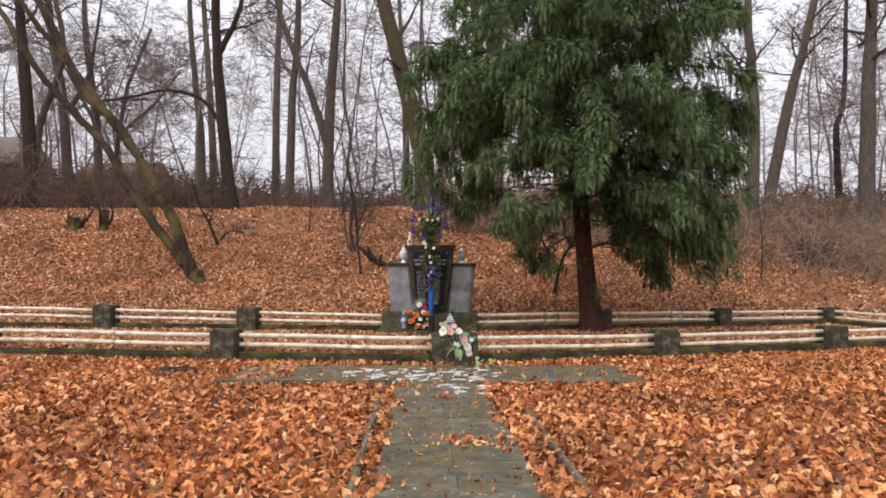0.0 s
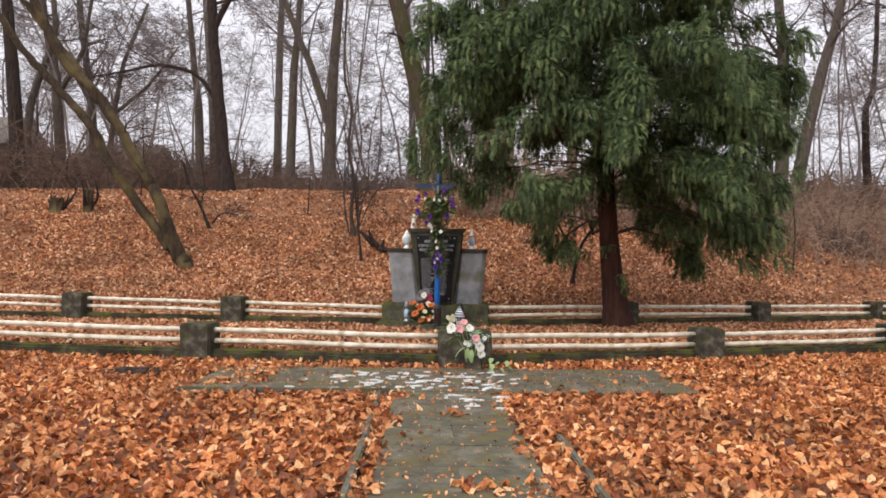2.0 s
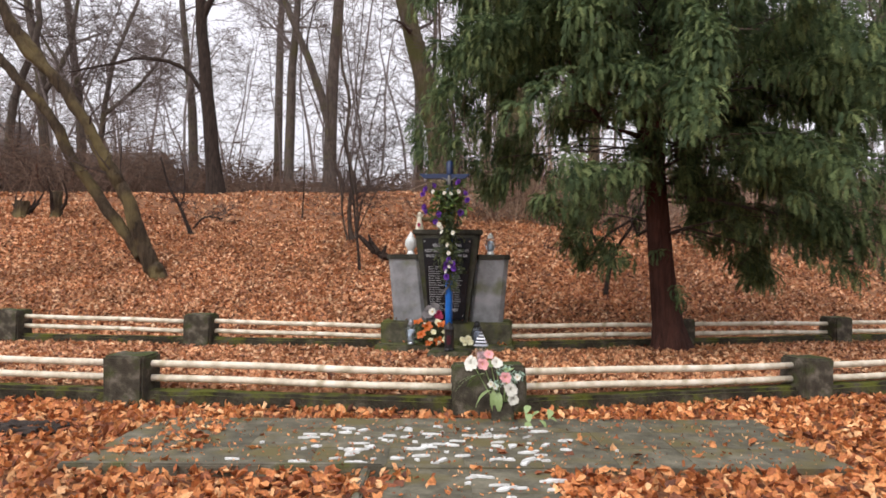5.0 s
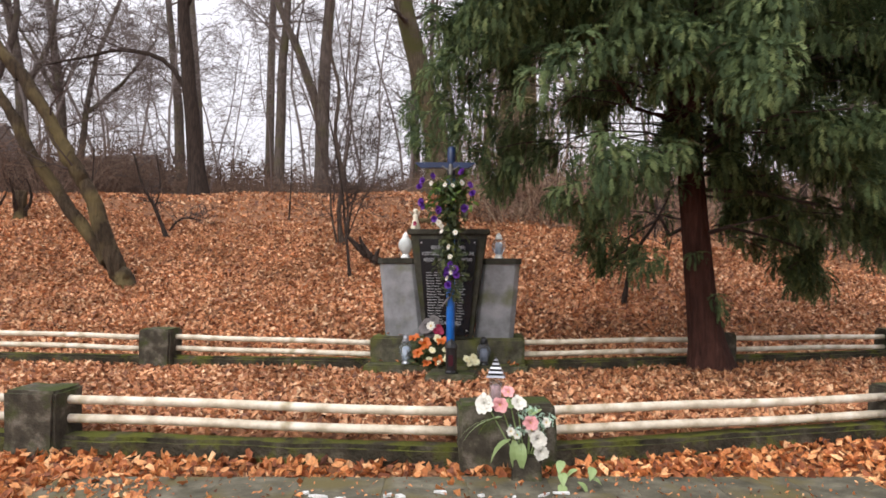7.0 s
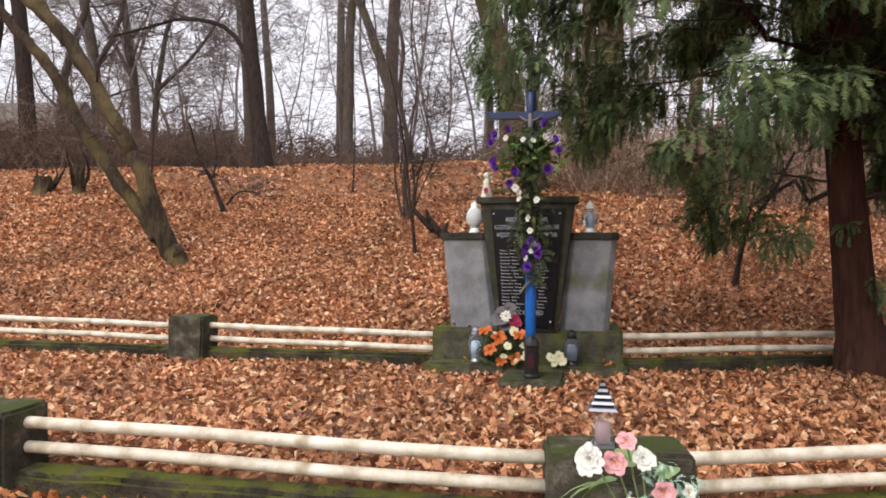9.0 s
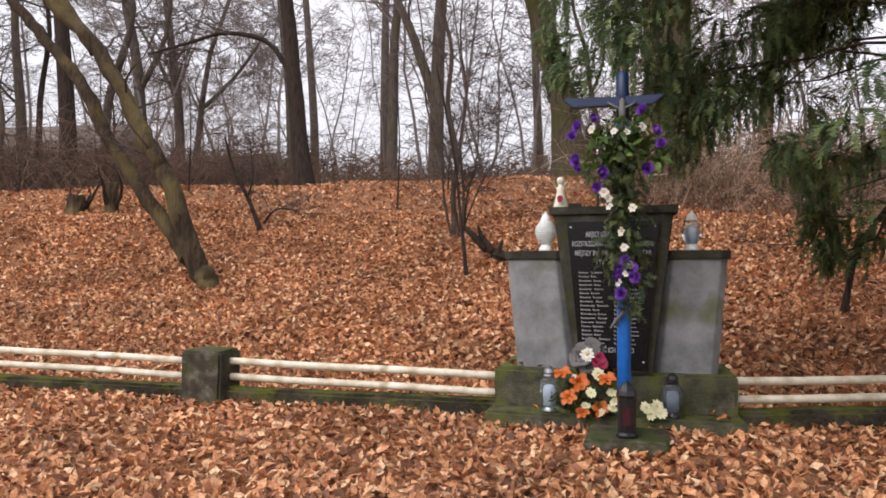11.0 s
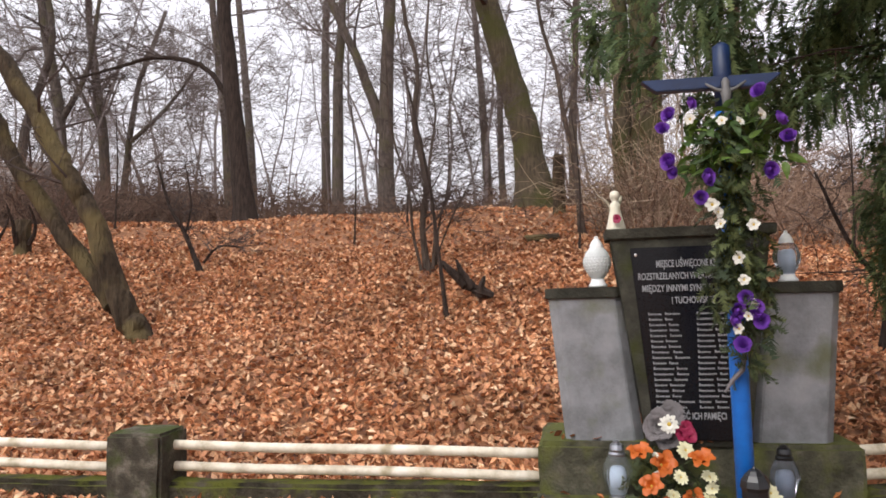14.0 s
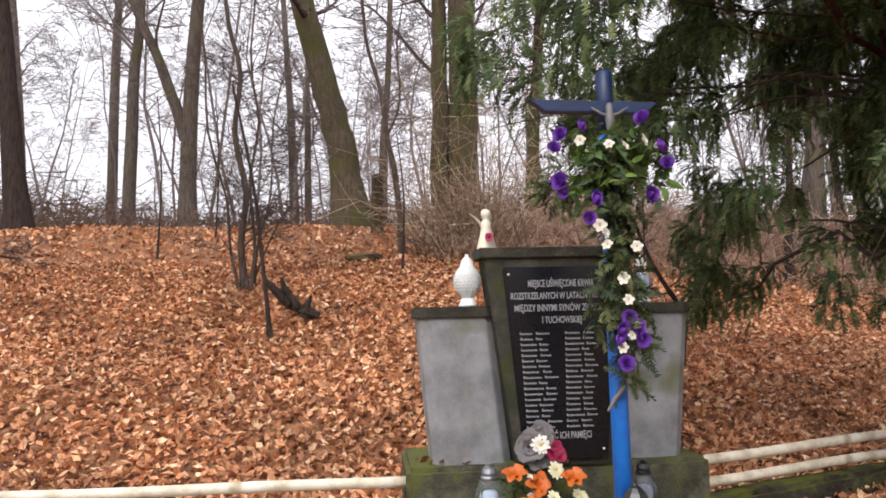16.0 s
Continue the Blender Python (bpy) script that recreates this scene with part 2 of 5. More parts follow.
# ---- mesh helpers ----
def mesh_of(name, verts, faces, material, smooth=False):
    me = bpy.data.meshes.new(name)
    me.from_pydata(verts, [], faces)
    me.materials.append(material)
    if smooth:
        me.shade_smooth()
    me.update()
    return me


def thing(name, label, category, at=(0, 0, 0), group="", kind="", rz=0):
    ob = new(name)
    ob.matrix_basis = pose(*at, 0, 0, rz)
    ob.empty_display_size = 0.1
    return tagged(ob, label, category, group, kind)


def part(name, bm, material, parent, label="", smooth=False, at=None):
    """Links a bmesh as one mesh object under a thing or a part."""
    me = bpy.data.meshes.new(name)
    bm.to_mesh(me)
    bm.free()
    me.materials.append(material)
    if smooth:
        me.shade_smooth()
    ob = new(name, me)
    ob.parent = parent
    if at is not None:
        ob.matrix_basis = at
    return tagged(ob, label)


def part_me(name, me, parent, label="", at=None):
    ob = new(name, me)
    ob.parent = parent
    if at is not None:
        ob.matrix_basis = at
    return tagged(ob, label)


def solo(name, bm, material, label, category, at=None, group="", kind="", smooth=False):
    return tagged(part(name, bm, material, None, label, smooth, at), "", category, group, kind)


def block(sx, sy, sz, bevel=0.015, rough=0.0, seed=0, cuts=0):
    """A block standing on z = 0, with rounded and slightly worn edges."""
    bm = bmesh.new()
    bmesh.ops.create_cube(bm, size=1)
    bmesh.ops.transform(bm, matrix=Matrix.Translation((0, 0, sz / 2)) @ Matrix.Diagonal((sx, sy, sz, 1)), verts=bm.verts)
    if bevel:
        bmesh.ops.bevel(bm, geom=list(bm.edges), offset=bevel, segments=2, affect="EDGES")
    if cuts:
        bmesh.ops.subdivide_edges(bm, edges=[e for e in bm.edges if e.calc_length() > bevel * 3], cuts=cuts, use_grid_fill=True)
    if rough:
        for v in bm.verts:
            v.co += noise.noise_vector(v.co * 6 + Vector((seed * 7.3, seed, 0))) * rough
    return bm


def lathe(profile, n=20, bm=None, at=(0, 0, 0), smooth_join=True):
    """A turned body from (radius, height) pairs."""
    bm = bm or bmesh.new()
    rings = []
    for r, z in profile:
        rings.append([bm.verts.new((at[0] + r * math.cos(2 * math.pi * i / n), at[1] + r * math.sin(2 * math.pi * i / n), at[2] + z)) for i in range(n)])
    for a, b in zip(rings, rings[1:]):
        for i in range(n):
            bm.faces.new((a[i], a[(i + 1) % n], b[(i + 1) % n], b[i]))
    bm.faces.new(rings[0][::-1])
    bm.faces.new(rings[-1])
    return bm


def tube(V, F, pts, radii, sides=6):
    """Adds a tapered tube along the points to the lists V and F."""
    k0 = len(V)
    n = len(pts)
    up = Vector((0, 0, 1))
    for i, p in enumerate(pts):
        d = (pts[min(i + 1, n - 1)] - pts[max(i - 1, 0)])
        d = d.normalized() if d.length > 1e-9 else up
        a = d.cross(Vector((1, 0, 0)) if abs(d.x) < 0.8 else Vector((0, 1, 0))).normalized()
        b = d.cross(a)
        for s in range(sides):
            t = 2 * math.pi * s / sides
            V.append(p + (a * math.cos(t) + b * math.sin(t)) * radii[i])
    for i in range(n - 1):
        for s in range(sides):
            s2 = (s + 1) % sides
            F.append((k0 + i * sides + s, k0 + i * sides + s2, k0 + (i + 1) * sides + s2, k0 + (i + 1) * sides + s))
    F.append(tuple(k0 + (n - 1) * sides + s for s in range(sides)))


# ---- the lie of the land ----
def smooth01(a, b, v):
    t = min(1.0, max(0.0, (v - a) / (b - a)))
    return t * t * (3 - 2 * t)


def front_line(x):
    return -3.72 if x < 0.77 else -3.72 + 0.40 * (x - 0.77)


def back_line(x):
    return 0.08 if x < 0.9 else 0.08 + 0.42 * (x - 0.9)


def ground_z(x, y):
    yf, yb = front_line(x), back_line(max(-9, min(x, 14)))
    z = -0.12 + 0.13 * smooth01(yf - 0.05, yf + 0.15, y)
    s = y - (yb + 0.7)
    h = 0.0
    if s > 0:
        t = min(s, 13.4)
        h = (0.235 + 0.062 * smooth01(3.6, 6.5, t)) * t * smooth01(0, 2.2, t)
        if t > 11.5:
            h -= 0.28 * (t - 11.5) ** 2 / 4.6
        h += 0.55 * smooth01(-7, -12, x) * smooth01(2.5, 6, s) * (1 - smooth01(9, 13, s))
        h += 0.05 * max(0, min(s, 32) - 14)
        h += smooth01(38, 64, y) * (2.5 + 5.0 * smooth01(-15, -55, x))
        h += 0.10 * noise.noise(Vector((x * 0.45, y * 0.45, 3.1))) * smooth01(1, 4, s)
    z += h
    z += 0.035 * noise.noise(Vector((x * 0.7, y * 0.7, 0.0))) * (1 if abs(y + 5) > 1.5 or abs(x) > 4 else 0.3)
    return z


def graded(lo, hi, step, far, grow=1.35):
    a = list(np.arange(lo, hi + step / 2, step))
    d, v = step, a[-1]
    while v < far:
        d *= grow
        v += d
        a.append(v)
    d, v = step, a[0]
    while v > -far:
        d *= grow
        v -= d
        a.insert(0, v)
    return a


gx, gy = graded(-22, 20, 0.3, 900), graded(-16, 24, 0.25, 900)
gv = [(x, y, ground_z(x, y)) for y in gy for x in gx]
nx = len(gx)
gf = [(j * nx + i, j * nx + i + 1, (j + 1) * nx + i + 1, (j + 1) * nx + i) for j in range(len(gy) - 1) for i in range(nx - 1)]
ground = tagged(new("ground", mesh_of("ground", gv, gf, M_GROUND, True)), "woodland floor of brown leaf litter rising to a low ridge", "ground", kind="structure")


# ---- trees ----
def wander(rng, p, d, length, n, wob, rise=0.0):
    """A crooked line from p along d."""
    pts, q, step = [p.copy()], p.copy(), length / n
    d = d.normalized()
    for _ in range(n):
        d = (d + Vector((rng.gauss(0, wob), rng.gauss(0, wob), rng.gauss(0, wob * 0.7) + rise))).normalized()
        q = q + d * step
        pts.append(q.copy())
    return pts


def along(pts, f):
    k = f * (len(pts) - 1)
    i = min(int(k), len(pts) - 2)
    return pts[i].lerp(pts[i + 1], k - i), (pts[i + 1] - pts[i]).normalized()


def boughs(V, F, rng, pts, r0, n, level, length, spread=0.9, lo=0.3, thin=0.009, sides=5, rise=0.05):
    """Side branches on a limb, and theirs in turn."""
    for _ in range(n):
        f = lo + (1 - lo) * rng.random() ** 0.8
        p, d = along(pts, min(f, 0.99))
        side = Vector((rng.gauss(0, 1), rng.gauss(0, 1), rng.gauss(0.1, 0.4)))
        side = (side - d * side.dot(d) * 0.8).normalized()
        nd = (d * rng.uniform(0.1, 0.85) + side * spread).normalized()
        ln = length * rng.uniform(0.5, 1.15) * (1.15 - 0.6 * f)
        k = 5 if level > 1 else 2
        q = wander(rng, p, nd, ln, k, 0.2, rise)
        r = max(thin, r0 * rng.uniform(0.3, 0.5) * (1.1 - 0.6 * f))
        tube(V, F, q, [max(thin * 0.7, r * (1 - 0.85 * i / k)) for i in range(k + 1)], sides if level > 1 else 3)
        if level > 1:
            boughs(V, F, rng, q, r, max(3, int(n * 0.62)), level - 1, ln * 0.55, spread, 0.15, thin, 4, rise)
        else:
            # the last fine twigs, single slivers
            for _ in range(4):
                a, d = along(q, rng.uniform(0.1, 0.98))
                e = a + (d * 0.7 + Vector((rng.gauss(0, 0.7), rng.gauss(0, 0.7), rng.gauss(0.1, 0.35)))).normalized() * ln * rng.uniform(0.35, 0.8)
                i = len(V)
                V += [a + Vector((0, 0, thin)), a - Vector((0, 0, thin)), e]
                F.append((i, i + 1, i + 2))


def bow(p, i, u):
    """A point at u on the smooth line through p, between p[i] and p[i + 1]."""
    a, b, c, d = p[max(i - 1, 0)], p[i], p[i + 1], p[min(i + 2, len(p) - 1)]
    return 0.5 * (2 * b + (c - a) * u + (2 * a - 5 * b + 4 * c - d) * u * u + (3 * b - a - 3 * c + d) * u * u * u)


def bare_tree(label, trunk_pts, r0, bark, twig, seed, n=9, level=3, length=3.2, lo=0.35, thin=0.009, extra=(), group="bare trees of the wood", name="bare_tree", taper=0.6):
    """A leafless tree: trunk with root flare, and boughs. extra: further stems as (points, radius)."""
    rng = random.Random(seed)
    base = Vector(trunk_pts[0])
    base.z = ground_z(base.x, base.y)
    t = thing(name, label, "tree", base, group)
    pts = [Vector(p) - base for p in trunk_pts]
    pts[0].z = -0.15
    fine = []
    for j in range(len(pts) - 1):
        for i in range(4):
            fine.append(bow(pts, j, i / 4) + Vector((rng.gauss(0, r0 * 0.04), rng.gauss(0, r0 * 0.04), 0)))
    fine.append(pts[-1])
    m = len(fine) - 1
    rad = [r0 * (1 - taper * i / m) * (1.0 + 0.45 * max(0, 1 - fine[i].z / (2.6 * r0 + 0.2))) for i in range(m + 1)]
    V, F = [], []
    tube(V, F, fine, rad, 12)
    part_me("trunk", mesh_of("trunk", V, F, bark, True), t)
    V, F = [], []
    stems = [(fine, r0)]
    for ep, er in extra:
        q = [Vector(p) - base for p in ep]
        g = []
        for j in range(len(q) - 1):
            for i in range(3):
                g.append(bow(q, j, i / 3) + Vector((rng.gauss(0, er * 0.12), rng.gauss(0, er * 0.12), 0)))
        g.append(q[-1])
        tube(V, F, g, [er * (1 - 0.6 * i / (len(g) - 1)) for i in range(len(g))], 8)
        stems.append((g, er))
    if V:
        part_me("limb", mesh_of("limb", V, F, bark, True), t)
    V, F = [], []
    for g, r in stems:
        boughs(V, F, rng, g, r * 0.75, int(n * 1.45), level, length, lo=lo, thin=thin)
    part_me("crown", mesh_of("crown", V, F, twig), t, "fine leafless branches and twigs")
    return t


def gp(x, y, z=0.0):
    return (x, y, ground_z(x, y) + z)


DARK, GREY, MOSSY = M_BARK_DARK, M_BARK_GREY, M_BARK_MOSS


def mid(x, y, *pts):
    return [gp(x, y)] + [tuple(p) for p in pts]


# the dark tree on the ridge, with its twin stem and long arching limb
bare_tree("dark wet trunk on the ridge with a long arching limb", mid(-9.55, 13.46, (-9.95, 13.46, 7.3), (-10.25, 13.46, 10.3), (-10.3, 13.4, 14.5), (-10.1, 13.3, 19)), 0.27,
          DARK, M_TWIG, 11, n=9, length=3.6, lo=0.42,
          extra=[([(-10.1, 13.46, 7.3), (-10.9, 13.4, 8.25), (-12.3, 13.4, 8.6), (-13.6, 13.4, 8.4), (-15.2, 13.5, 8.2)], 0.09),
                 ([(-10.2, 13.46, 10.0), (-9.3, 13.5, 12.0), (-9.0, 13.5, 15)], 0.14)])
bare_tree("grey-brown trunk far behind the ridge", mid(-18.6, 33, (-18.9, 33, 12), (-19.6, 33, 20), (-19.8, 33, 26)), 0.29, GREY, M_TWIG_HAZED, 12, n=8, length=4.5, thin=0.013)
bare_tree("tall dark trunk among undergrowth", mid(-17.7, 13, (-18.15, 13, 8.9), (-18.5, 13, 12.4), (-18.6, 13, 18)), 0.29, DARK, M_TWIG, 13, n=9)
bare_tree("grey forked trunk far in the wood", mid(-22, 22, (-22.5, 22, 10.4), (-23.3, 22, 14.2), (-23.6, 22, 19)), 0.3, GREY, M_TWIG_HAZED, 14, n=8, length=4,
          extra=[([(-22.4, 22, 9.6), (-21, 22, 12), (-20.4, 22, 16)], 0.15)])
bare_tree("grey trunk standing behind the dark ridge tree", mid(-15.4, 24, (-15.6, 24, 8.8), (-15.8, 24, 10.6), (-16.3, 24, 15), (-16.4, 24, 20)), 0.26, GREY, M_TWIG_HAZED, 41, n=9, length=4, thin=0.011)
bare_tree("slim straight grey trunk far back", mid(-14.6, 34, (-14.6, 34, 14.3), (-14.4, 34, 20.4), (-14.3, 34, 26)), 0.3, GREY, M_TWIG_HAZED, 15, n=9, length=5, thin=0.014)
bare_tree("broad grey trunk with a crooked leaning limb", mid(-7.0, 19, (-6.95, 19, 8.8), (-6.6, 19, 14.3), (-6.5, 19, 20)), 0.31, GREY, M_TWIG, 16, n=9, length=4,
          extra=[([(-7.1, 19, 7.4), (-7.6, 19, 9.1), (-8.45, 19, 11.1), (-9.7, 19, 14.5), (-10.3, 19, 18)], 0.21)])
bare_tree("slender trunk with pale bark", mid(10.6, 13, (10.75, 13, 7.2), (10.6, 13, 10.2), (10.4, 13, 16)), 0.25, GREY, M_TWIG, 17, n=9)
bare_tree("slanting grey trunk behind the conifer", mid(12.1, 16, (13.1, 16, 8), (13.9, 16, 11.1), (15, 16, 16)), 0.26, GREY, M_TWIG, 18, n=9)
bare_tree("stout upright trunk at the wood's edge", mid(16.2, 16, (16.3, 16, 8.5), (16.5, 16, 12.4), (16.6, 16, 19)), 0.34, GREY, M_TWIG, 19, n=10, length=4)
bare_tree("thin dark trunk at the wood's edge", mid(17.9, 22, (17.7, 22, 8), (18.1, 22, 10), (18.3, 22, 16)), 0.19, DARK, M_TWIG_HAZED, 20, n=9)
bare_tree("thick dark trunk in the undergrowth", mid(-23.6, 11, (-24.1, 11, 6.8), (-24.6, 11, 10.3), (-25, 11, 16)), 0.5, DARK, M_TWIG, 21, n=9, length=4,
          extra=[([(-24.0, 11, 6), (-22.4, 11, 7.4), (-20.8, 11, 7.2)], 0.12)])
bare_tree("leaning brown trunk with low branches", mid(-20.85, 12, (-22.0, 12, 7.4), (-22.8, 12, 10.4), (-23.4, 12, 16)), 0.34, DARK, M_TWIG, 22, n=10, length=4, lo=0.2)
bare_tree("slim grey trunk in the undergrowth", mid(-20.9, 14.2, (-21.1, 14.2, 6.8), (-21.4, 14.2, 10), (-21.6, 14.2, 16)), 0.22, GREY, M_TWIG, 23, n=9)
bare_tree("old brown oak with spreading crooked limbs", mid(-21.5, 24, (-21.8, 24, 9.6), (-22.5, 24, 14.6), (-22.8, 24, 19)), 0.27, GREY, M_TWIG_HAZED, 24, n=11, length=5, lo=0.25, thin=0.012,
          extra=[([(-20.8, 24, 3.5), (-20.7, 24, 6.5), (-20.4, 24, 9), (-19.9, 24, 11.8), (-18.6, 24, 15)], 0.2), ([(-20.4, 24, 9), (-18.6, 24, 10.4), (-16.8, 24, 12.6)], 0.12),
                 ([(-21.7, 24, 9.3), (-23.2, 24, 12), (-24.5, 24, 14)], 0.12)])
bare_tree("straight grey trunk beyond the ridge", mid(-9.85, 22, (-9.75, 22, 10), (-9.5, 22, 13.6), (-9.4, 22, 20)), 0.26, GREY, M_TWIG_HAZED, 25, n=9, length=4, thin=0.011)
bare_tree("pale twin trunk beyond the ridge", mid(-4.7, 30, (-4.8, 30, 9.5), (-5, 30, 13.3), (-5.4, 30, 20)), 0.26, GREY, M_TWIG_HAZED, 26, n=9, length=4, thin=0.013)
bare_tree("pale thin trunk beyond the ridge", mid(-4.4, 34, (-4.4, 34, 10.7), (-4.4, 34, 14.5), (-4.3, 34, 22)), 0.22, GREY, M_TWIG_HAZED, 27, n=8, length=4, thin=0.014)
bare_tree("thick leaning trunk green with algae on the ridge", mid(-1.62, 14.2, (-1.75, 14.2, 5.2), (-2.0, 14.2, 6.5), (-2.45, 14.2, 8.3), (-2.9, 14.2, 10), (-3.9, 14.2, 14), (-4.4, 14.2, 18)), 0.44, MOSSY, M_TWIG, 28,
          n=8, length=3.6, lo=0.5, taper=0.45)
bare_tree("twin-stemmed oak overgrown with climbers", mid(1.05, 11.5, (1.06, 11.5, 6.1), (1.07, 11.5, 8.9), (1.2, 11.5, 13), (1.3, 11.5, 18)), 0.37, MOSSY, M_TWIG, 29, n=9, length=3.5, lo=0.3, taper=0.35,
          extra=[([(0.52, 11.6, 2.6), (0.5, 11.6, 6.1), (0.52, 11.6, 8.9), (0.2, 11.6, 14), (0, 11.6, 18)], 0.24)])
bare_tree("slim trunk behind the conifer", mid(3.6, 16, (3.9, 16, 8), (4.15, 16, 11), (4.3, 16, 18)), 0.22, MOSSY, M_TWIG, 30, n=9)
bare_tree("grey trunk beyond the ridge", mid(-0.6, 24, (-0.5, 24, 8.6), (-0.3, 24, 11), (0, 24, 18)), 0.21, GREY, M_TWIG_HAZED, 31, n=9, thin=0.011)
rr = random.Random(31)
for k in range(6):
    x, y = rr.uniform(-38, -22), rr.uniform(10.5, 22)
    b = Vector(gp(x, y))
    h = rr.uniform(11, 17)
    bare_tree("dark bare trunk in the thick undergrowth", [b, b + Vector((rr.gauss(0, 0.4), 0, h * 0.35)), b + Vector((rr.gauss(0, 0.8), 0, h * 0.65)), b + Vector((rr.gauss(0, 1.2), 0, h))], rr.uniform(0.12, 0.27),
              DARK if k % 2 else GREY, M_TWIG, 200 + k, n=8, length=3.6, lo=0.12, thin=0.01)
# young growth on the slope
bare_tree("clump of slender young stems on the leafy slope", mid(-3.1, 7.0, (-3.2, 7, 2.6), (-3.12, 7, 3.4), (-3.3, 7, 4.4), (-3.22, 7, 5.4), (-3.45, 7, 6.6), (-3.4, 7, 9), (-3.6, 7, 12)), 0.06, M_BARK_YOUNG, M_TWIG, 32, n=13, level=2, length=1.5, lo=0.12, thin=0.005,
          extra=[([(-3.05, 7, 1.8), (-2.98, 7, 2.7), (-3.06, 7, 3.6), (-2.92, 7, 4.6), (-3.05, 7, 5.8), (-2.8, 7, 8.6)], 0.032), ([(-3.2, 6.9, 1.8), (-3.35, 6.9, 2.6), (-3.4, 6.9, 3.3), (-3.7, 6.9, 4.4), (-3.8, 6.9, 6), (-4.2, 6.9, 8)], 0.028),
                 ([(-3.0, 7.1, 1.8), (-2.95, 7.1, 2.6), (-2.75, 7.1, 3.4), (-2.7, 7.1, 4.6), (-2.4, 7.1, 6)], 0.022), ([(-3.1, 7.1, 1.8), (-2.7, 7.1, 2.8), (-2.3, 7.1, 3.5), (-2.0, 7.1, 4.6)], 0.018)], name="sapling_clump", group="")
bare_tree("thin crooked stem leaning over the ridge", mid(-0.5, 9.6, (-0.62, 9.6, 4.2), (-0.78, 9.6, 5.0), (-0.9, 9.6, 6.0), (-1.2, 9.6, 7.2), (-1.3, 9.6, 9.5)), 0.065, M_BARK_YOUNG, M_TWIG, 37, n=10, level=2, length=1.6, lo=0.2, thin=0.005, name="sapling", group="saplings",
          extra=[([(-0.8, 9.6, 5.0), (-0.5, 9.6, 5.8), (-0.55, 9.6, 7.0), (-0.3, 9.6, 8.4)], 0.03)])
bare_tree("thin dark sapling on the leafy slope", mid(-2.48, 5.2, (-2.57, 5.2, 1.9), (-2.72, 5.2, 3.2), (-3.0, 5.2, 4.6)), 0.035, DARK, M_TWIG, 33, n=7, level=2, length=0.9, thin=0.005, name="sapling", group="saplings")
bare_tree("thin crooked sapling on the leafy slope", mid(-7.5, 7.5, (-7.9, 7.5, 2.8), (-8.2, 7.5, 3.3), (-8.45, 7.5, 4.1)), 0.05, DARK, M_TWIG, 34, n=7, level=2, length=0.9, lo=0.2, thin=0.006, name="sapling", group="saplings",
          extra=[([(-7.9, 7.5, 2.7), (-7.75, 7.5, 3.3), (-7.9, 7.5, 4.2)], 0.025), ([(-7.5, 7.5, 2.2), (-7.2, 7.5, 2.5), (-6.7, 7.5, 2.45)], 0.03)])
bare_tree("crooked little tree with drooping branches", mid(2.75, 4.4, (2.95, 4.4, 1.5), (3.3, 4.3, 2.1), (3.6, 4.3, 2.7)), 0.045, DARK, M_TWIG, 35, n=7, level=2, length=1.2, lo=0.2, thin=0.006, name="sapling", group="saplings",
          extra=[([(2.9, 4.4, 1.3), (2.5, 4.5, 2.0), (2.2, 4.5, 2.8)], 0.04)])
bare_tree("small bare tree among brambles", mid(8.3, 10.7, (8.35, 10.7, 3.2), (8.5, 10.7, 4.6), (8.6, 10.7, 7)), 0.12, DARK, M_TWIG, 36, n=7, level=2, length=1.5, lo=0.2, thin=0.006, name="sapling", group="saplings")
for k, (sx, sy, sh) in enumerate([(-5.2, 9.5, 3.2), (-0.6, 8.2, 2.6), (-11.0, 9.8, 3.0), (4.2, 9.0, 3.4), (-4.6, 11.8, 3.5), (7.5, 10.5, 3.5), (9.4, 8.6, 2.4)]):
    b = Vector(gp(sx, sy))
    bare_tree("thin upright sapling among fallen leaves", [b, b + Vector((0.06, 0, sh * 0.5)), b + Vector((-0.05, 0.05, sh))], 0.022, DARK, M_TWIG, 60 + k, n=7, level=1,
              length=0.7, lo=0.2, thin=0.005, name="sapling", group="saplings")

# the leaning double tree, green with algae near its foot
lean = thing("leaning_tree", "forked tree leaning over the slope, bark green with algae", "tree", gp(-7.1, 4.75))
lean_base = Vector(lean.matrix_basis.translation)
rng = random.Random(5)


def lean_stem(name, pts, r0, r1, seed, n, length, flare=0.0):
    q = [Vector(p) - lean_base for p in pts]
    g = []
    for j in range(len(q) - 1):
        for i in range(8):
            g.append(bow(q, j, i / 8) + Vector((rng.gauss(0, 0.012), rng.gauss(0, 0.012), rng.gauss(0, 0.012))))
    g.append(q[-1])
    V, F = [], []
    k = len(g) - 1
    tube(V, F, g, [(r0 + (r1 - r0) * i / k) * (1 + flare * max(0, 1 - (g[i] - g[0]).length / 0.6)) for i in range(k + 1)], 12)
    V = [v + noise.noise_vector(v * 3.1) * 0.03 + noise.noise_vector(v * 9.0) * 0.014 for v in V]
    part_me(name, mesh_of(name, V, F, M_BARK_LEAN, True), lean)
    V, F = [], []
    boughs(V, F, random.Random(seed), g, r1 * 0.9, n, 3, length, lo=0.45, thin=0.007)
    part_me("crown", mesh_of("crown", V, F, M_TWIG), lean, "dark bare branches")


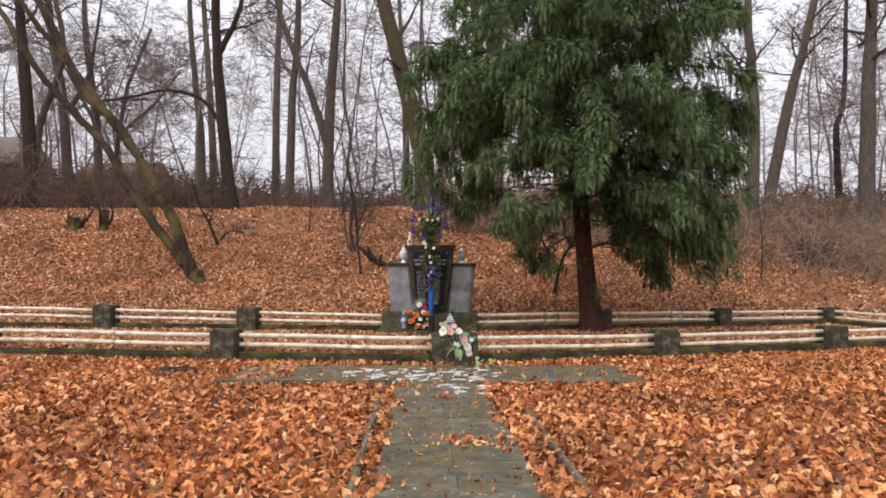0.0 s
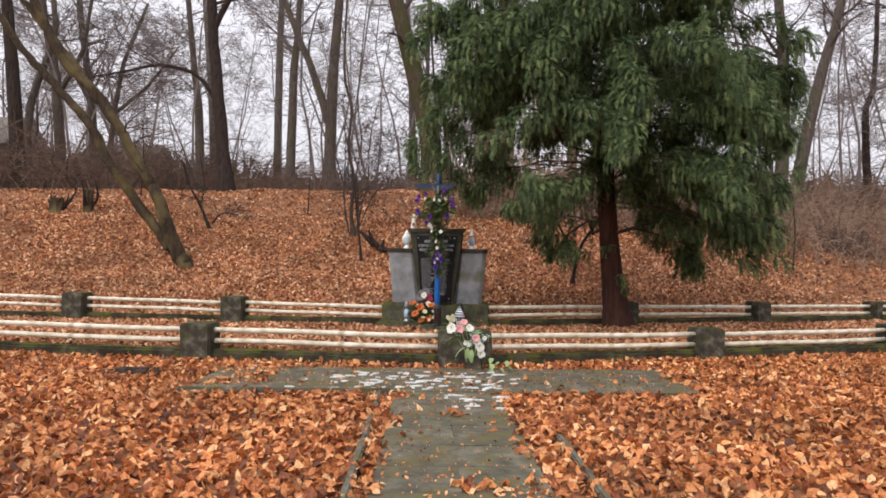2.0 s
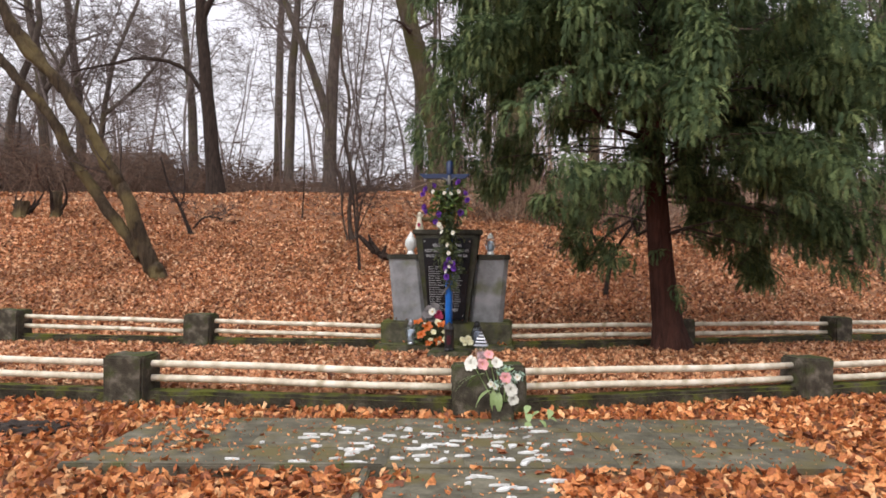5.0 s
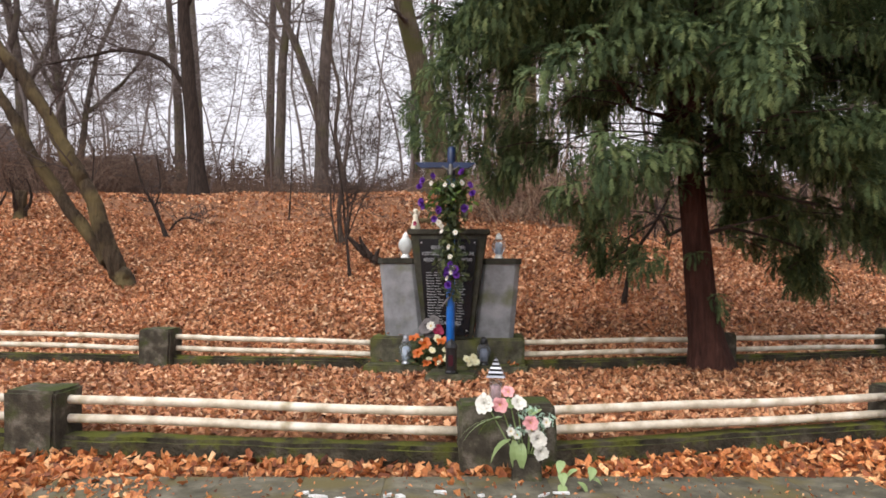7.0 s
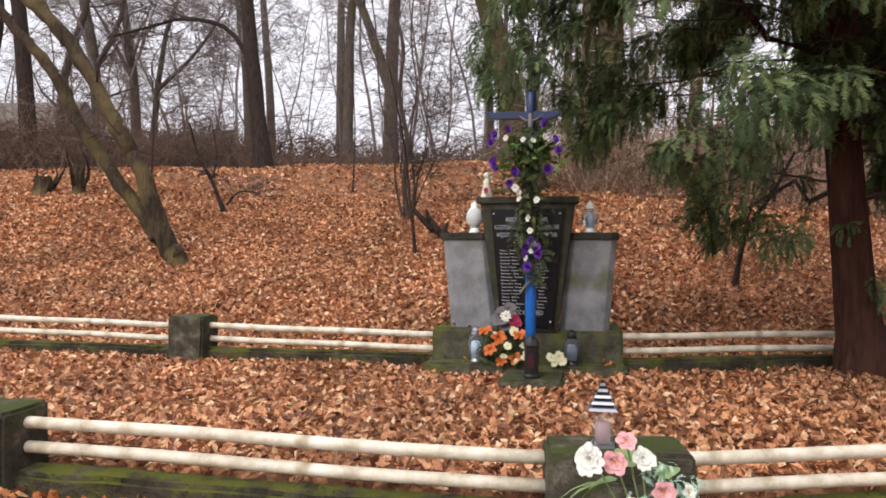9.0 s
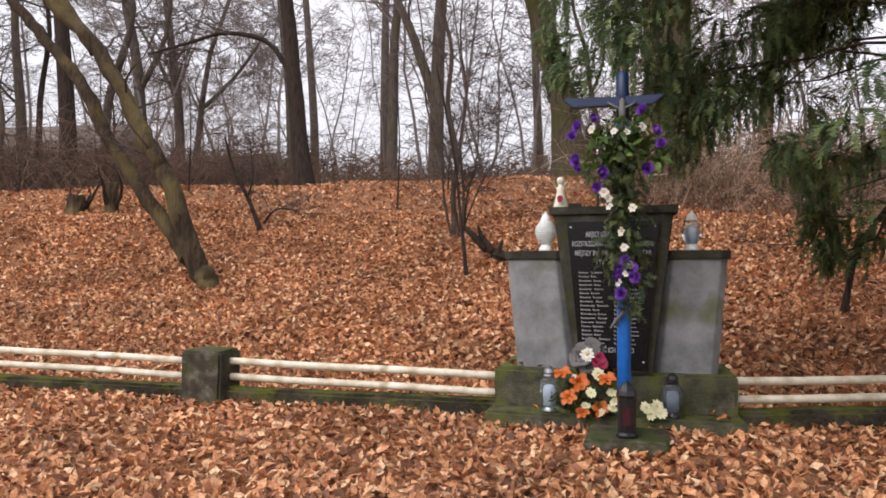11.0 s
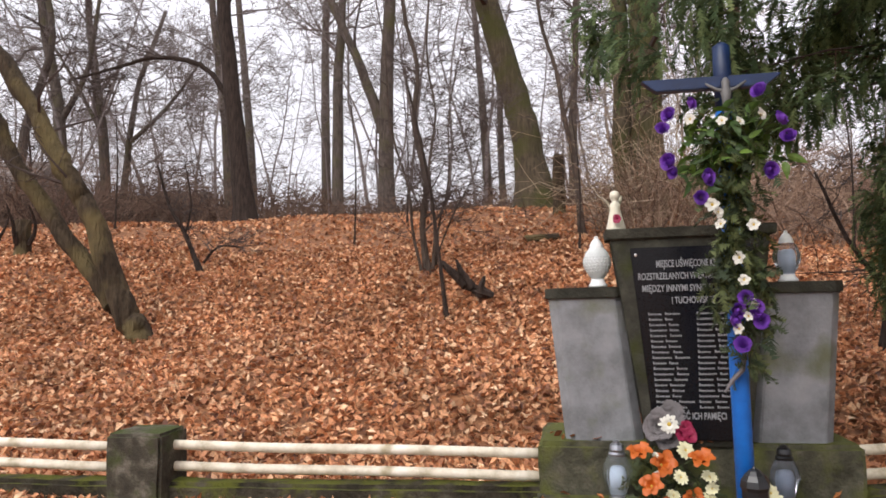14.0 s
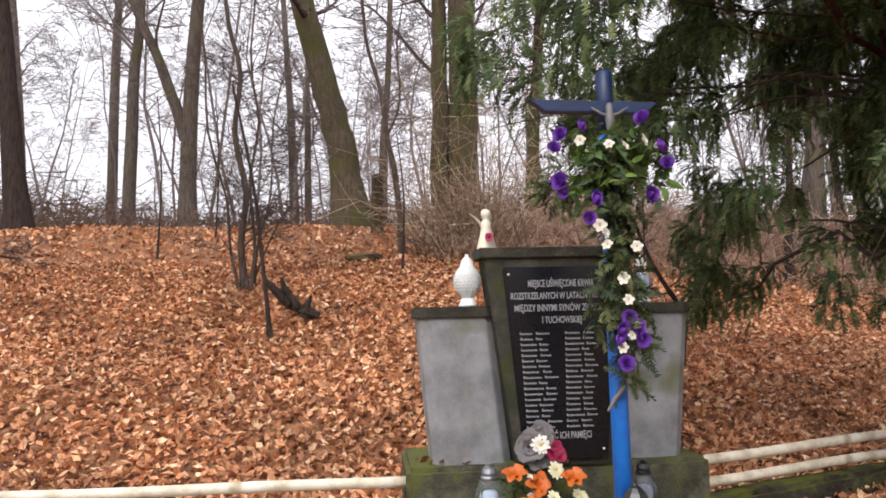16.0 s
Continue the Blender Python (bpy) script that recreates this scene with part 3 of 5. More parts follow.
lean_stem("trunk", [(-6.62, 4.7, 0.35), (-6.93, 4.7, 0.95), (-7.23, 4.7, 1.45), (-7.76, 4.7, 2.75), (-8.2, 4.7, 3.5), (-9.3, 4.7, 5.25), (-10.4, 4.65, 6.4), (-11.75, 4.6, 8.96), (-13.2, 4.5, 11)], 0.20, 0.09, 1, 6, 2.6, 0.7)
lean_stem("trunk", [(-6.8, 4.73, 0.8), (-7.2, 4.74, 1.25), (-7.7, 4.75, 1.85), (-9.05, 4.7, 3.6), (-9.6, 4.7, 4.6), (-10.5, 4.7, 5.55), (-11.85, 4.7, 7.0), (-12.95, 4.7, 8.67), (-14.5, 4.6, 10.4)], 0.155, 0.07, 2, 6, 2.6)
lean_stem("limb", [(-9.35, 4.7, 5.2), (-10.1, 4.7, 6.2), (-11.1, 4.7, 7.4), (-12.4, 4.7, 9.0), (-13.6, 4.7, 10.6)], 0.11, 0.055, 3, 5, 2.0)

def stump(at, r, h, label, seed, spikes=4):
    s = thing("tree_stump", label, "stump", at, "stumps on the slope")
    bm = lathe([(r * 1.5, -0.1), (r * 1.1, 0.08), (r, h * 0.7), (r * 0.85, h)], 11)
    for v in bm.verts:
        v.co += noise.noise_vector(v.co * 7 + Vector((seed, 0, 0))) * r * 0.35
    part("trunk", bm, M_BARK_LEAN, s)
    rr = random.Random(seed)
    for i in range(spikes):
        a = rr.uniform(0, 6.28)
        p = Vector((math.cos(a) * r, math.sin(a) * r, h * 0.3))
        q = wander(rr, p, Vector((math.cos(a), math.sin(a) * 0.5, 1.2)), rr.uniform(0.3, 0.9), 4, 0.25, 0.05)
        V, F = [], []
        tube(V, F, q, [0.05, 0.042, 0.032, 0.022, 0.01], 6)
        part_me("shoot", mesh_of("shoot", V, F, M_BARK_DARK), s)


stump(gp(-12.45, 7.6), 0.2, 0.42, "dark rotten stump with thick side shoots", 1, 6)
stump(gp(-11.4, 7.55), 0.15, 0.72, "broken upright stump in the leaves", 2, 2)
stump(gp(-0.97, 12.0), 0.13, 1.4, "tall broken snag on the ridge", 4, 0)
log = thing("log", "short dark rotten log lying in the leaves", "log", gp(-1.28, 9.0))
bm = lathe([(0.06, -0.36), (0.085, -0.32), (0.09, 0.0), (0.075, 0.3), (0.05, 0.34)], 12)
for v in bm.verts:
    v.co += noise.noise_vector(v.co * 9) * 0.03
part("wood", bm, M_BARK_LEAN, log, smooth=True, at=pose(0, 0, 0.06, 0, 88, 4))
# the torn root stock beside the sapling clump
snag = thing("broken_branch", "broken dark branch stuck in the fallen leaves", "branch", gp(-2.15, 5.75))
V, F = [], []
sb = Vector(snag.matrix_basis.translation)
for pts, r in (([(-2.65, 5.7, 1.95), (-2.5, 5.72, 1.8), (-2.3, 5.75, 1.6), (-2.1, 5.75, 1.5), (-1.9, 5.8, 1.42)], (0.04, 0.06, 0.085, 0.1, 0.06)),
               ([(-2.42, 5.7, 1.98), (-2.36, 5.7, 1.8), (-2.2, 5.75, 1.55)], (0.02, 0.05, 0.08)), ([(-2.0, 5.7, 1.72), (-2.05, 5.7, 1.6), (-2.1, 5.75, 1.42)], (0.02, 0.05, 0.07))):
    tube(V, F, [Vector(p) - sb for p in pts], r, 7)
part_me("wood", mesh_of("wood", V, F, M_BARK_DARK), snag)


# ---- far woods and undergrowth ----
def woods(name, label, spots, seed, mat, twig, hmin, hmax, r, thin, n=7, level=2, length=3.0):
    rr = random.Random(seed)
    V, F = [], []
    for x, y in spots:
        b = Vector(gp(x, y, -0.2))
        h = rr.uniform(hmin, hmax)
        p = wander(rr, b, Vector((rr.gauss(0, 0.08), rr.gauss(0, 0.05), 1)), h, 7, 0.11, 0.03)
        r0 = r * rr.uniform(0.5, 1.3)
        tube(V, F, p, [r0 * (1 - 0.8 * i / 7) for i in range(8)], 6)
        boughs(V, F, rr, p, r0 * 0.7, n, level, length * rr.uniform(0.7, 1.2), lo=0.18, thin=thin, sides=4)
    return tagged(new(name, mesh_of(name, V, F, twig)), label, "woods", kind="stuff")


rr = random.Random(77)
spots = [(rr.uniform(-62, 60), rr.uniform(30, 75)) for _ in range(78)]
# both woods take the haze-paled twig colour throughout, trunks included
woods("far_woods", "distant leafless wood of grey trunks and fine twigs", spots, 1, GREY, M_TWIG_HAZED, 11, 21, 0.12, 0.017, n=16, level=2, length=5.0)
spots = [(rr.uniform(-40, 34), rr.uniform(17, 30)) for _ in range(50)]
woods("middle_woods", "thin leafless trees and saplings behind the ridge", spots, 2, GREY, M_TWIG_HAZED, 9, 17, 0.07, 0.0095, n=19, level=2, length=4.0)


def thicket(name, label, boxes, seed, mat):
    """Brambles and brushwood: many thin crooked stems."""
    rr = random.Random(seed)
    V, F = [], []
    for x0, x1, y0, y1, n, h, r in boxes:
        for _ in range(n):
            x, y = rr.uniform(x0, x1), rr.uniform(y0, y1)
            hh = h * rr.uniform(0.35, 1.1) * (0.9 + 0.5 * noise.noise(Vector((x * 0.3, y * 0.3, 9))))
            p = wander(rr, Vector(gp(x, y, -0.05)), Vector((rr.gauss(0, 0.5), rr.gauss(0, 0.5), 1)), hh, 3, 0.3, -0.02)
            tube(V, F, p, [r, r * 0.85, r * 0.6, r * 0.3], 3)
            for _ in range(7 if r > 0.0125 else 0):
                q, d = along(p, rr.uniform(0.2, 0.98))
                e = q + Vector((rr.gauss(0, 1), rr.gauss(0, 1), rr.gauss(0.4, 0.6))).normalized() * hh * rr.uniform(0.2, 0.5)
                i = len(V)
                V += [q + Vector((0, 0, r * 0.7)), q - Vector((0, 0, r * 0.7)), e]
                F.append((i, i + 1, i + 2))
            for _ in range(0 if r > 0.0125 else 3):
                q, d = along(p, rr.uniform(0.3, 0.95))
                b = wander(rr, q, Vector((rr.gauss(0, 1), rr.gauss(0, 1), rr.gauss(0.3, 0.5))), hh * 0.45, 2, 0.3, -0.04)
                tube(V, F, b, [r * 0.65, r * 0.5, r * 0.25], 3)
    return tagged(new(name, mesh_of(name, V, F, mat)), label, "undergrowth", kind="stuff")


thicket("brushwood", "brown thicket of brambles along the ridge", [(-36, -12, 15.5, 20, 2000, 2.5, 0.0145), (-12, 28, 15.5, 20, 2600, 1.55, 0.0135), (-44, -13, 10.5, 17, 3600, 2.9, 0.0135), (-80, -14, 27, 36, 2900, 4.6, 0.045), (-14, 64, 27, 36, 3000, 3.3, 0.04)], 3, M_BRUSH)
thicket("bramble_scrub", "dry brown brambles behind the memorial and conifer", [(0.2, 5, 9.0, 12.5, 500, 1.3, 0.009), (3, 22, 9.5, 17, 2600, 2.0, 0.015), (-0.4, 2.2, 9.0, 11.4, 230, 1.8, 0.009)], 4, M_SCRUB)
M_VINE = leaf_mat("dry_climber_stem", [(0.0, (0.16, 0.11, 0.07)), (1.0, (0.5, 0.4, 0.28)), (0.5, (0.32, 0.24, 0.16))], translucent=0.0, rough=0.9)
thicket("dry_climbers", "pale dry climber stems tangled round the oak's foot", [(-0.2, 2.2, 9.2, 11.0, 110, 2.8, 0.009), (0.2, 1.6, 10.7, 11.1, 40, 5.0, 0.01)], 8, M_VINE)
thicket("brush_heap", "heap of dark cut brushwood on the slope", [(11.2, 12.9, 10.6, 11.7, 240, 1.0, 0.012)], 5, M_TWIG)


# ---- buildings beyond the wood ----
def long_house(label, x, y, ln, depth, zfoot, zeave, zridge, turn):
    h = thing("building", label, "building", (x, y, zfoot), rz=turn)
    part("wall", block(ln, depth, zeave - zfoot, 0.03), M_WALL, h)
    bm = bmesh.new()
    o, e, r0 = 0.4, zeave - zfoot - 0.1, zridge - zfoot
    q = [bm.verts.new(c) for c in ((-ln / 2 - o, -depth / 2 - o, e), (ln / 2 + o, -depth / 2 - o, e), (ln / 2 + o, depth / 2 + o, e), (-ln / 2 - o, depth / 2 + o, e), (-ln / 2 - o, 0, r0), (ln / 2 + o, 0, r0))]
    for f in ((0, 1, 5, 4), (2, 3, 4, 5), (1, 2, 5), (3, 0, 4), (3, 2, 1, 0)):
        bm.faces.new([q[i] for i in f])
    part("roof", bm, M_ROOF, h)


M_WALL = noise_mat("weathered_wall", [(0.11, 0.09, 0.078), (0.18, 0.15, 0.13)], scale=0.8, rough=0.95, bump=0.2)
M_ROOF = noise_mat("weathered_roof", [(0.12, 0.1, 0.09), (0.2, 0.165, 0.145)], scale=1.2, rough=0.95, bump=0.2)
long_house("long low weathered building beyond the trees", -41.5, 33, 17, 6, 4.0, 8.6, 10.9, 8)
long_house("distant low building behind the wood", -41.5, 62, 8, 6, 6.5, 11.4, 13.4, 0)


# ---- the conifer ----
con = thing("cypress_tree", "dense dark green cypress with drooping sprays and red-brown trunk", "tree", (3.2, 0.5, 0.0))
rng = random.Random(21)
V, F = [], []
stem = [Vector(p) for p in ((0.1, 0, -0.1), (0.07, 0, 0.1), (0.03, 0, 0.4), (-0.03, 0, 0.95), (-0.1, 0, 1.8), (-0.16, 0, 2.6), (-0.16, 0, 3.3), (-0.1, 0, 4.6), (-0.04, 0, 6.2), (0, 0, 7.6), (0, 0, 8.6))]
tube(V, F, stem, [0.36, 0.28, 0.215, 0.185, 0.17, 0.16, 0.14, 0.12, 0.10, 0.06, 0.02], 18)
for i, v in enumerate(V):
    # shallow flutes at the foot
    if v.z < 1.6:
        c = Vector((0.05 - 0.085 * v.z, 0, v.z))
        a = math.atan2(v.y, v.x - c.x)
        V[i] = c + (v - c) * (1 + 0.13 * (1 - v.z / 1.6) * math.sin(a * 5 + 1) + 0.05 * math.sin(a * 9))
tube(V, F, [Vector(p) for p in ((-0.16, 0, 2.95), (-0.34, -0.05, 3.3), (-0.58, -0.1, 4.0), (-0.85, -0.1, 5.0), (-0.98, 0, 6.4), (-1.0, 0, 7.8))], [0.1, 0.085, 0.07, 0.055, 0.035, 0.015], 10)
tube(V, F, [Vector(p) for p in ((-0.16, -0.02, 3.1), (-0.5, -0.15, 3.22), (-0.9, -0.3, 3.3), (-1.25, -0.4, 3.75), (-1.55, -0.45, 4.5))], [0.045, 0.04, 0.034, 0.026, 0.012], 8)
part_me("trunk", mesh_of("trunk", V, F, M_BARK_RED, True), con)


def crown_r(z, a):
    """Radius of the crown at height z in direction a."""
    zs = (1.0, 1.5, 2.4, 3.9, 5.5, 7.0, 8.2, 9.0)
    rs = (1.9, 2.6, 3.0, 3.3, 3.4, 3.2, 2.5, 1.2)
    return float(np.interp(z, zs, rs)) * (1.0 - (0.13 if math.cos(a) < 0 else 0.0) * math.cos(a)) * (1.0 + 0.2 * noise.noise(Vector((math.cos(a) * 1.8, math.sin(a) * 1.8, z * 0.7))))


def crown_floor(x):
    """Lowest foliage at x metres from the trunk: it hangs lower away from the memorial."""
    return float(np.interp(x, (-3.6, -2.9, -2.2, -1.5, -1.1, -0.45, -0.25, 0.3, 0.8, 1.1, 2.1, 2.6, 3.3), (2.9, 2.55, 2.15, 1.8, 1.25, 1.25, 2.0, 2.2, 1.8, 1.15, 1.0, 1.4, 2.3)))


def plume(q, hd, ln, out, size=1.0, fingers=7):
    """A drooping fan of arching shoots, each set with overlapping sprays: appends (place, forward, up, size)."""
    tilt = rng.gauss(0, 0.4)
    side = Vector((-hd.y, hd.x, 0)).normalized() * math.cos(tilt) + Vector((0, 0, math.sin(tilt)))
    fall = rng.uniform(0.6, 1.35)
    for k in range(fingers):
        f = 2 * k / (fingers - 1) - 1
        ang = f * rng.uniform(0.85, 1.3)
        fl = ln * (1 - 0.3 * abs(f)) * rng.uniform(0.75, 1.15)
        d = hd * math.cos(ang) + side * math.sin(ang)
        last = q
        for j in range(4):
            g = (j + 0.7) / 4
            w = q + d * fl * (g - 0.25 * g * g) + Vector((0, 0, fl * (0.16 * math.sin(g * 2.4) - fall * g * g)))
            ax = (w - last).normalized()
            last = w
            fwd = (ax + Vector((rng.gauss(0, 0.16), rng.gauss(0, 0.16), rng.gauss(-0.06, 0.12)))).normalized()
            up = (Vector((0, 0, 1)) + d * 1.2 * g + Vector((rng.gauss(0, 0.2), rng.gauss(0, 0.2), 0))).normalized()
            out.append((w, fwd, up, size * rng.uniform(0.85, 1.2) * (1.15 - 0.4 * g)))


tips = []
crown_limbs = []
dead = []
for i in range(270):
    z0 = 1.7 + 6.6 * (i / 270) + rng.gauss(0, 0.1)
    a = i * 2.39996 + rng.gauss(0, 0.25)
    thin_side = math.cos(a) < -0.25 and z0 < 3.7
    if (thin_side and rng.random() < 0.25) or (z0 > 5 and rng.random() < (0.6 if z0 > 6.8 else 0.22 if math.cos(a) > -0.2 else 0.5)):
        continue
    if math.sin(a) > 0.25 and z0 < 5.2 and rng.random() < (0.65 if math.cos(a) < 0.3 else 0.35):
        continue
    r = crown_r(z0 + 0.3, a) * rng.uniform(0.72, 1.0) * (0.85 if math.sin(a) > 0.25 else 1.0)
    p0 = Vector((-0.1, 0, z0))
    d = Vector((math.cos(a), math.sin(a), 0))
    rise = rng.uniform(0.15, 0.6)
    pts = []
    for k in range(7):
        f = k / 6
        pts.append(p0 + d * r * f + Vector((rng.gauss(0, 0.12) * min(1, 3 * f), rng.gauss(0, 0.12) * min(1, 3 * f), rng.gauss(0, 0.06) + rise * math.sin(f * 2.2) - 0.5 * f * f - (0.4 * f if z0 < 3 else 0))))
    lowest = min(q.z - crown_floor(q.x) for q in pts[3:])
    if lowest < -0.45 or (z0 < 2.9 and abs(math.cos(a)) < 0.3):
        continue
    crown_limbs.append((pts, 1.2 if i % 6 == 0 else 0.62))
    count = 9 if thin_side else 15
    for m_ in range(count):
        f = (0.5 if thin_side else 0.4) + (0.5 if thin_side else 0.6) * ((m_ + rng.random()) / count) ** 0.6
        q, dd = along(pts, min(f, 0.995))
        q = q + Vector((0, 0, rng.gauss(0.02, 0.2) * f))
        sw = (1 if m_ % 2 else -1) * rng.uniform(0.3, 1.3) * (1.15 - f)
        hd = (d + Vector((-d.y, d.x, 0)) * sw * 1.8).normalized()
        plume(q, hd, rng.uniform(0.26, 0.5), tips)
    for _ in range(9):
        q, dd = along(pts, rng.uniform(0.2, 0.95))
        dead.append((q, (d * rng.uniform(-0.3, 0.8) + Vector((rng.gauss(0, 0.5), rng.gauss(0, 0.5), rng.uniform(-1.1, 0.1)))).normalized(), rng.uniform(0.3, 0.75)))
# loose low sprays between the trunk and the memorial, on drooping twigs
for i in range(20):
    x = rng.uniform(-2.0, -0.35)
    q = Vector((x, rng.uniform(-1.3, 0.5), crown_floor(x) + 0.1 + 1.5 * rng.random() ** 1.3))
    hd = Vector((rng.uniform(-1, 0.3), rng.uniform(-1, 0.4), 0)).normalized()
    plume(q, hd, rng.uniform(0.24, 0.42), tips, 0.9)
    dead.append((q + Vector((0.1, 0.05, 0.5)), Vector((-0.2, -0.1, -1)).normalized(), 0.55))
for pts, thick in crown_limbs:
    q, dd = along(pts, rng.uniform(0.12, 0.45))
    plume(q + Vector((0, 0, rng.gauss(-0.05, 0.12))), Vector((rng.gauss(0, 1), rng.gauss(0, 1), 0)).normalized(), rng.uniform(0.2, 0.34), tips, 0.85, 5)
# short leafy shoots that hang before the trunk
for i in range(95):
    a = rng.uniform(math.pi * 0.85, math.pi * 2.1)
    z0 = rng.uniform(2.45, 6.8)
    hd = Vector((math.cos(a), math.sin(a), 0))
    plume(Vector((-0.12, 0, z0)) + hd * rng.uniform(0.15, 0.9), hd, rng.uniform(0.26, 0.45), tips)
# and a few sprigs low on the bark
sprigs = []
for x, z0, ln in ((0.1, 0.98, 0.22), (0.16, 0.85, 0.18), (-0.14, 1.5, 0.2)):
    plume(Vector((x, -0.16, z0)), Vector((x * 2, -1, 0)).normalized(), ln, sprigs, 0.7, 5)
for pts, thick in crown_limbs:
    V, F = [], []
    tube(V, F, pts, [0.026 * (1 - 0.85 * k / 6) * thick for k in range(7)], 5)
    part_me("limb", mesh_of("limb", V, F, M_TWIG), con)
V, F = [], []
for q, d, ln in dead:
    mid = q + d * ln * 0.5 + Vector((rng.gauss(0, 0.04), rng.gauss(0, 0.04), rng.gauss(0, 0.04)))
    end = q + d * ln + Vector((0, 0, -0.25 * ln))
    if end.z > 1.2:
        tube(V, F, [q, mid, end], [0.0045, 0.0035, 0.0012], 3)
part_me("dead_wood", mesh_of("dead_wood", V, F, M_BRUSH), con, "bare brown inner twigs")


def spray_mesh(seed):
    """One soft flat feathered spray of scale leaves, drooping at the tip, as arrays."""
    r = random.Random(seed)
    n = 8
    bend = r.gauss(0, 0.1)
    v, f = [], []
    for k in range(n + 1):
        g = k / n
        v.append((0.17 * g, 0.17 * bend * g * g, -0.06 * g * g + 0.012 * math.sin(3 * g)))
    for k in range(n):
        g = (k + 0.5) / n
        for sgn in (1, -1):
            ln = 0.068 * math.sin(math.pi * (0.22 + 0.66 * g)) * r.uniform(0.6, 1.2)
            x, y, z = v[k]
            v.append((x + ln * r.uniform(0.7, 1.0), y + sgn * ln * r.uniform(0.55, 0.85), z - 0.2 * ln + r.gauss(0, 0.006)))
            f.append((k, k + 1, len(v) - 1) if sgn < 0 else (k + 1, k, len(v) - 1))
    return np.array(v), np.array(f)


def scatter(name, variants, frames, material):
    """Joins many copies of small quad shapes into one mesh. frames: (variant, 3x3 array, place)."""
    vs, fs, k = [], [], 0
    for i, m, p in frames:
        v, f = variants[i]
        vs.append(v @ m.T + p)
        fs.append(f + k)
        k += len(v)
    vs, fs = np.concatenate(vs), np.concatenate(fs)
    me = bpy.data.meshes.new(name)
    me.vertices.add(len(vs))
    me.vertices.foreach_set("co", vs.astype(np.float32).ravel())
    me.loops.add(fs.size)
    me.loops.foreach_set("vertex_index", fs.astype(np.int32).ravel())
    me.polygons.add(len(fs))
    me.polygons.foreach_set("loop_start", np.arange(0, fs.size, fs.shape[1], dtype=np.int32))
    me.materials.append(material)
    me.update(calc_edges=True)
    return me


sprays = [spray_mesh(i) for i in range(8)]
frames_ = []
for p, fwd, up, size in tips:
    if p.z > 9.2 or p.z < crown_floor(p.x) + 0.25 * noise.noise(p * 1.3) + rng.gauss(0, 0.08):
        continue
    lat = up.cross(fwd).normalized()
    m = np.array((fwd, lat, fwd.cross(lat))).T * size
    frames_.append((rng.randrange(8), m, np.array(p)))
for p, fwd, up, size in sprigs:
    lat = up.cross(fwd).normalized()
    frames_.append((rng.randrange(8), np.array((fwd, lat, fwd.cross(lat))).T * size, np.array(p)))
part_me("crown", scatter("crown", sprays, frames_, M_SPRAY), con, "dense drooping green scale-leaf sprays")


# ---- fences: concrete posts, curb and painted pipes ----
def fence(label, posts, ztop, zfoot, rails, side):
    f = thing("fence", label, "fence", (posts[0][0], posts[0][1], zfoot), "fences round the memorial")
    o = Vector((posts[0][0], posts[0][1], zfoot))
    for i, (x, y, w, turn, draw, dz) in enumerate(posts):
        if draw:
            part("post", block(w, 0.36, ztop + dz - zfoot + 0.05 + (i % 3) * 0.006, 0.022, 0.012, i + side, 2), M_CONCRETE, f, at=pose(x - o.x, y - o.y, -0.05, (i * 7 % 3) - 1, (i * 5 % 3) - 1, turn))
    for i, ((x0, y0, w0, _, _, dz0), (x1, y1, w1, _, _, dz1)) in enumerate(zip(posts, posts[1:])):
        a, b = Vector((x0, y0, 0)), Vector((x1, y1, 0))
        d = (b - a).normalized()
        a, b = a + d * (w0 / 2 - 0.03), b - d * (w1 / 2 - 0.03)
        ang = math.degrees(math.atan2(d.y, d.x))
        ln = (b - a).length
        part("curb", block(ln, 0.2, 0.2, 0.03, 0.018, i * 3 + side, 9), M_CURB, f, at=pose((a.x + b.x) / 2 - o.x, (a.y + b.y) / 2 - o.y, -0.05, 0, 0, ang))
        for z in rails:
            V, F = [], []
            pts = [Vector(((t - 0.5) * ln, 0, dz0 + (dz1 - dz0) * t + 0.006 * math.sin(t * 3.1 + i) + 0.004 * math.sin(t * 9 + z * 40))) for t in np.linspace(0, 1, 9)]
            tube(V, F, pts, [0.034] * 9, 14)
            part_me("rail", mesh_of("rail", V, F, M_RAIL, True), f, "chipped off-white painted pipe", pose((a.x + b.x) / 2 - o.x, (a.y + b.y) / 2 - o.y, z - zfoot, 0, 0, ang))
    return f


slope_front = math.degrees(math.atan(0.40))
fence("low fence of mossy concrete posts with two white pipes",
      [(-10.1, -3.3, 0.38, 0, 1, 0.03), (-6.8, -3.5, 0.38, 0, 1, 0.02), (-2.69, -3.72, 0.4, 0, 1, 0.01), (0.77, -3.72, 0.66, 8, 1, 0.0), (4.05, -2.43, 0.38, slope_front, 1, -0.035), (7.2, -1.15, 0.4, slope_front, 1, -0.04), (10.4, 0.15, 0.4, slope_front, 1, -0.04)],
      0.35, -0.12, (0.13, 0.27), 0)
fence("low mossy concrete fence with white pipes beside the memorial",
      [(-10.0, -0.05, 0.4, 0, 1, 0.09), (-6.82, 0.0, 0.42, 0, 1, 0.05), (-3.74, 0.02, 0.42, 0, 1, 0.02), (-0.75, 0.12, 0.3, 0, 0, -0.01)], 0.47, 0.0, (0.22, 0.365), 1)
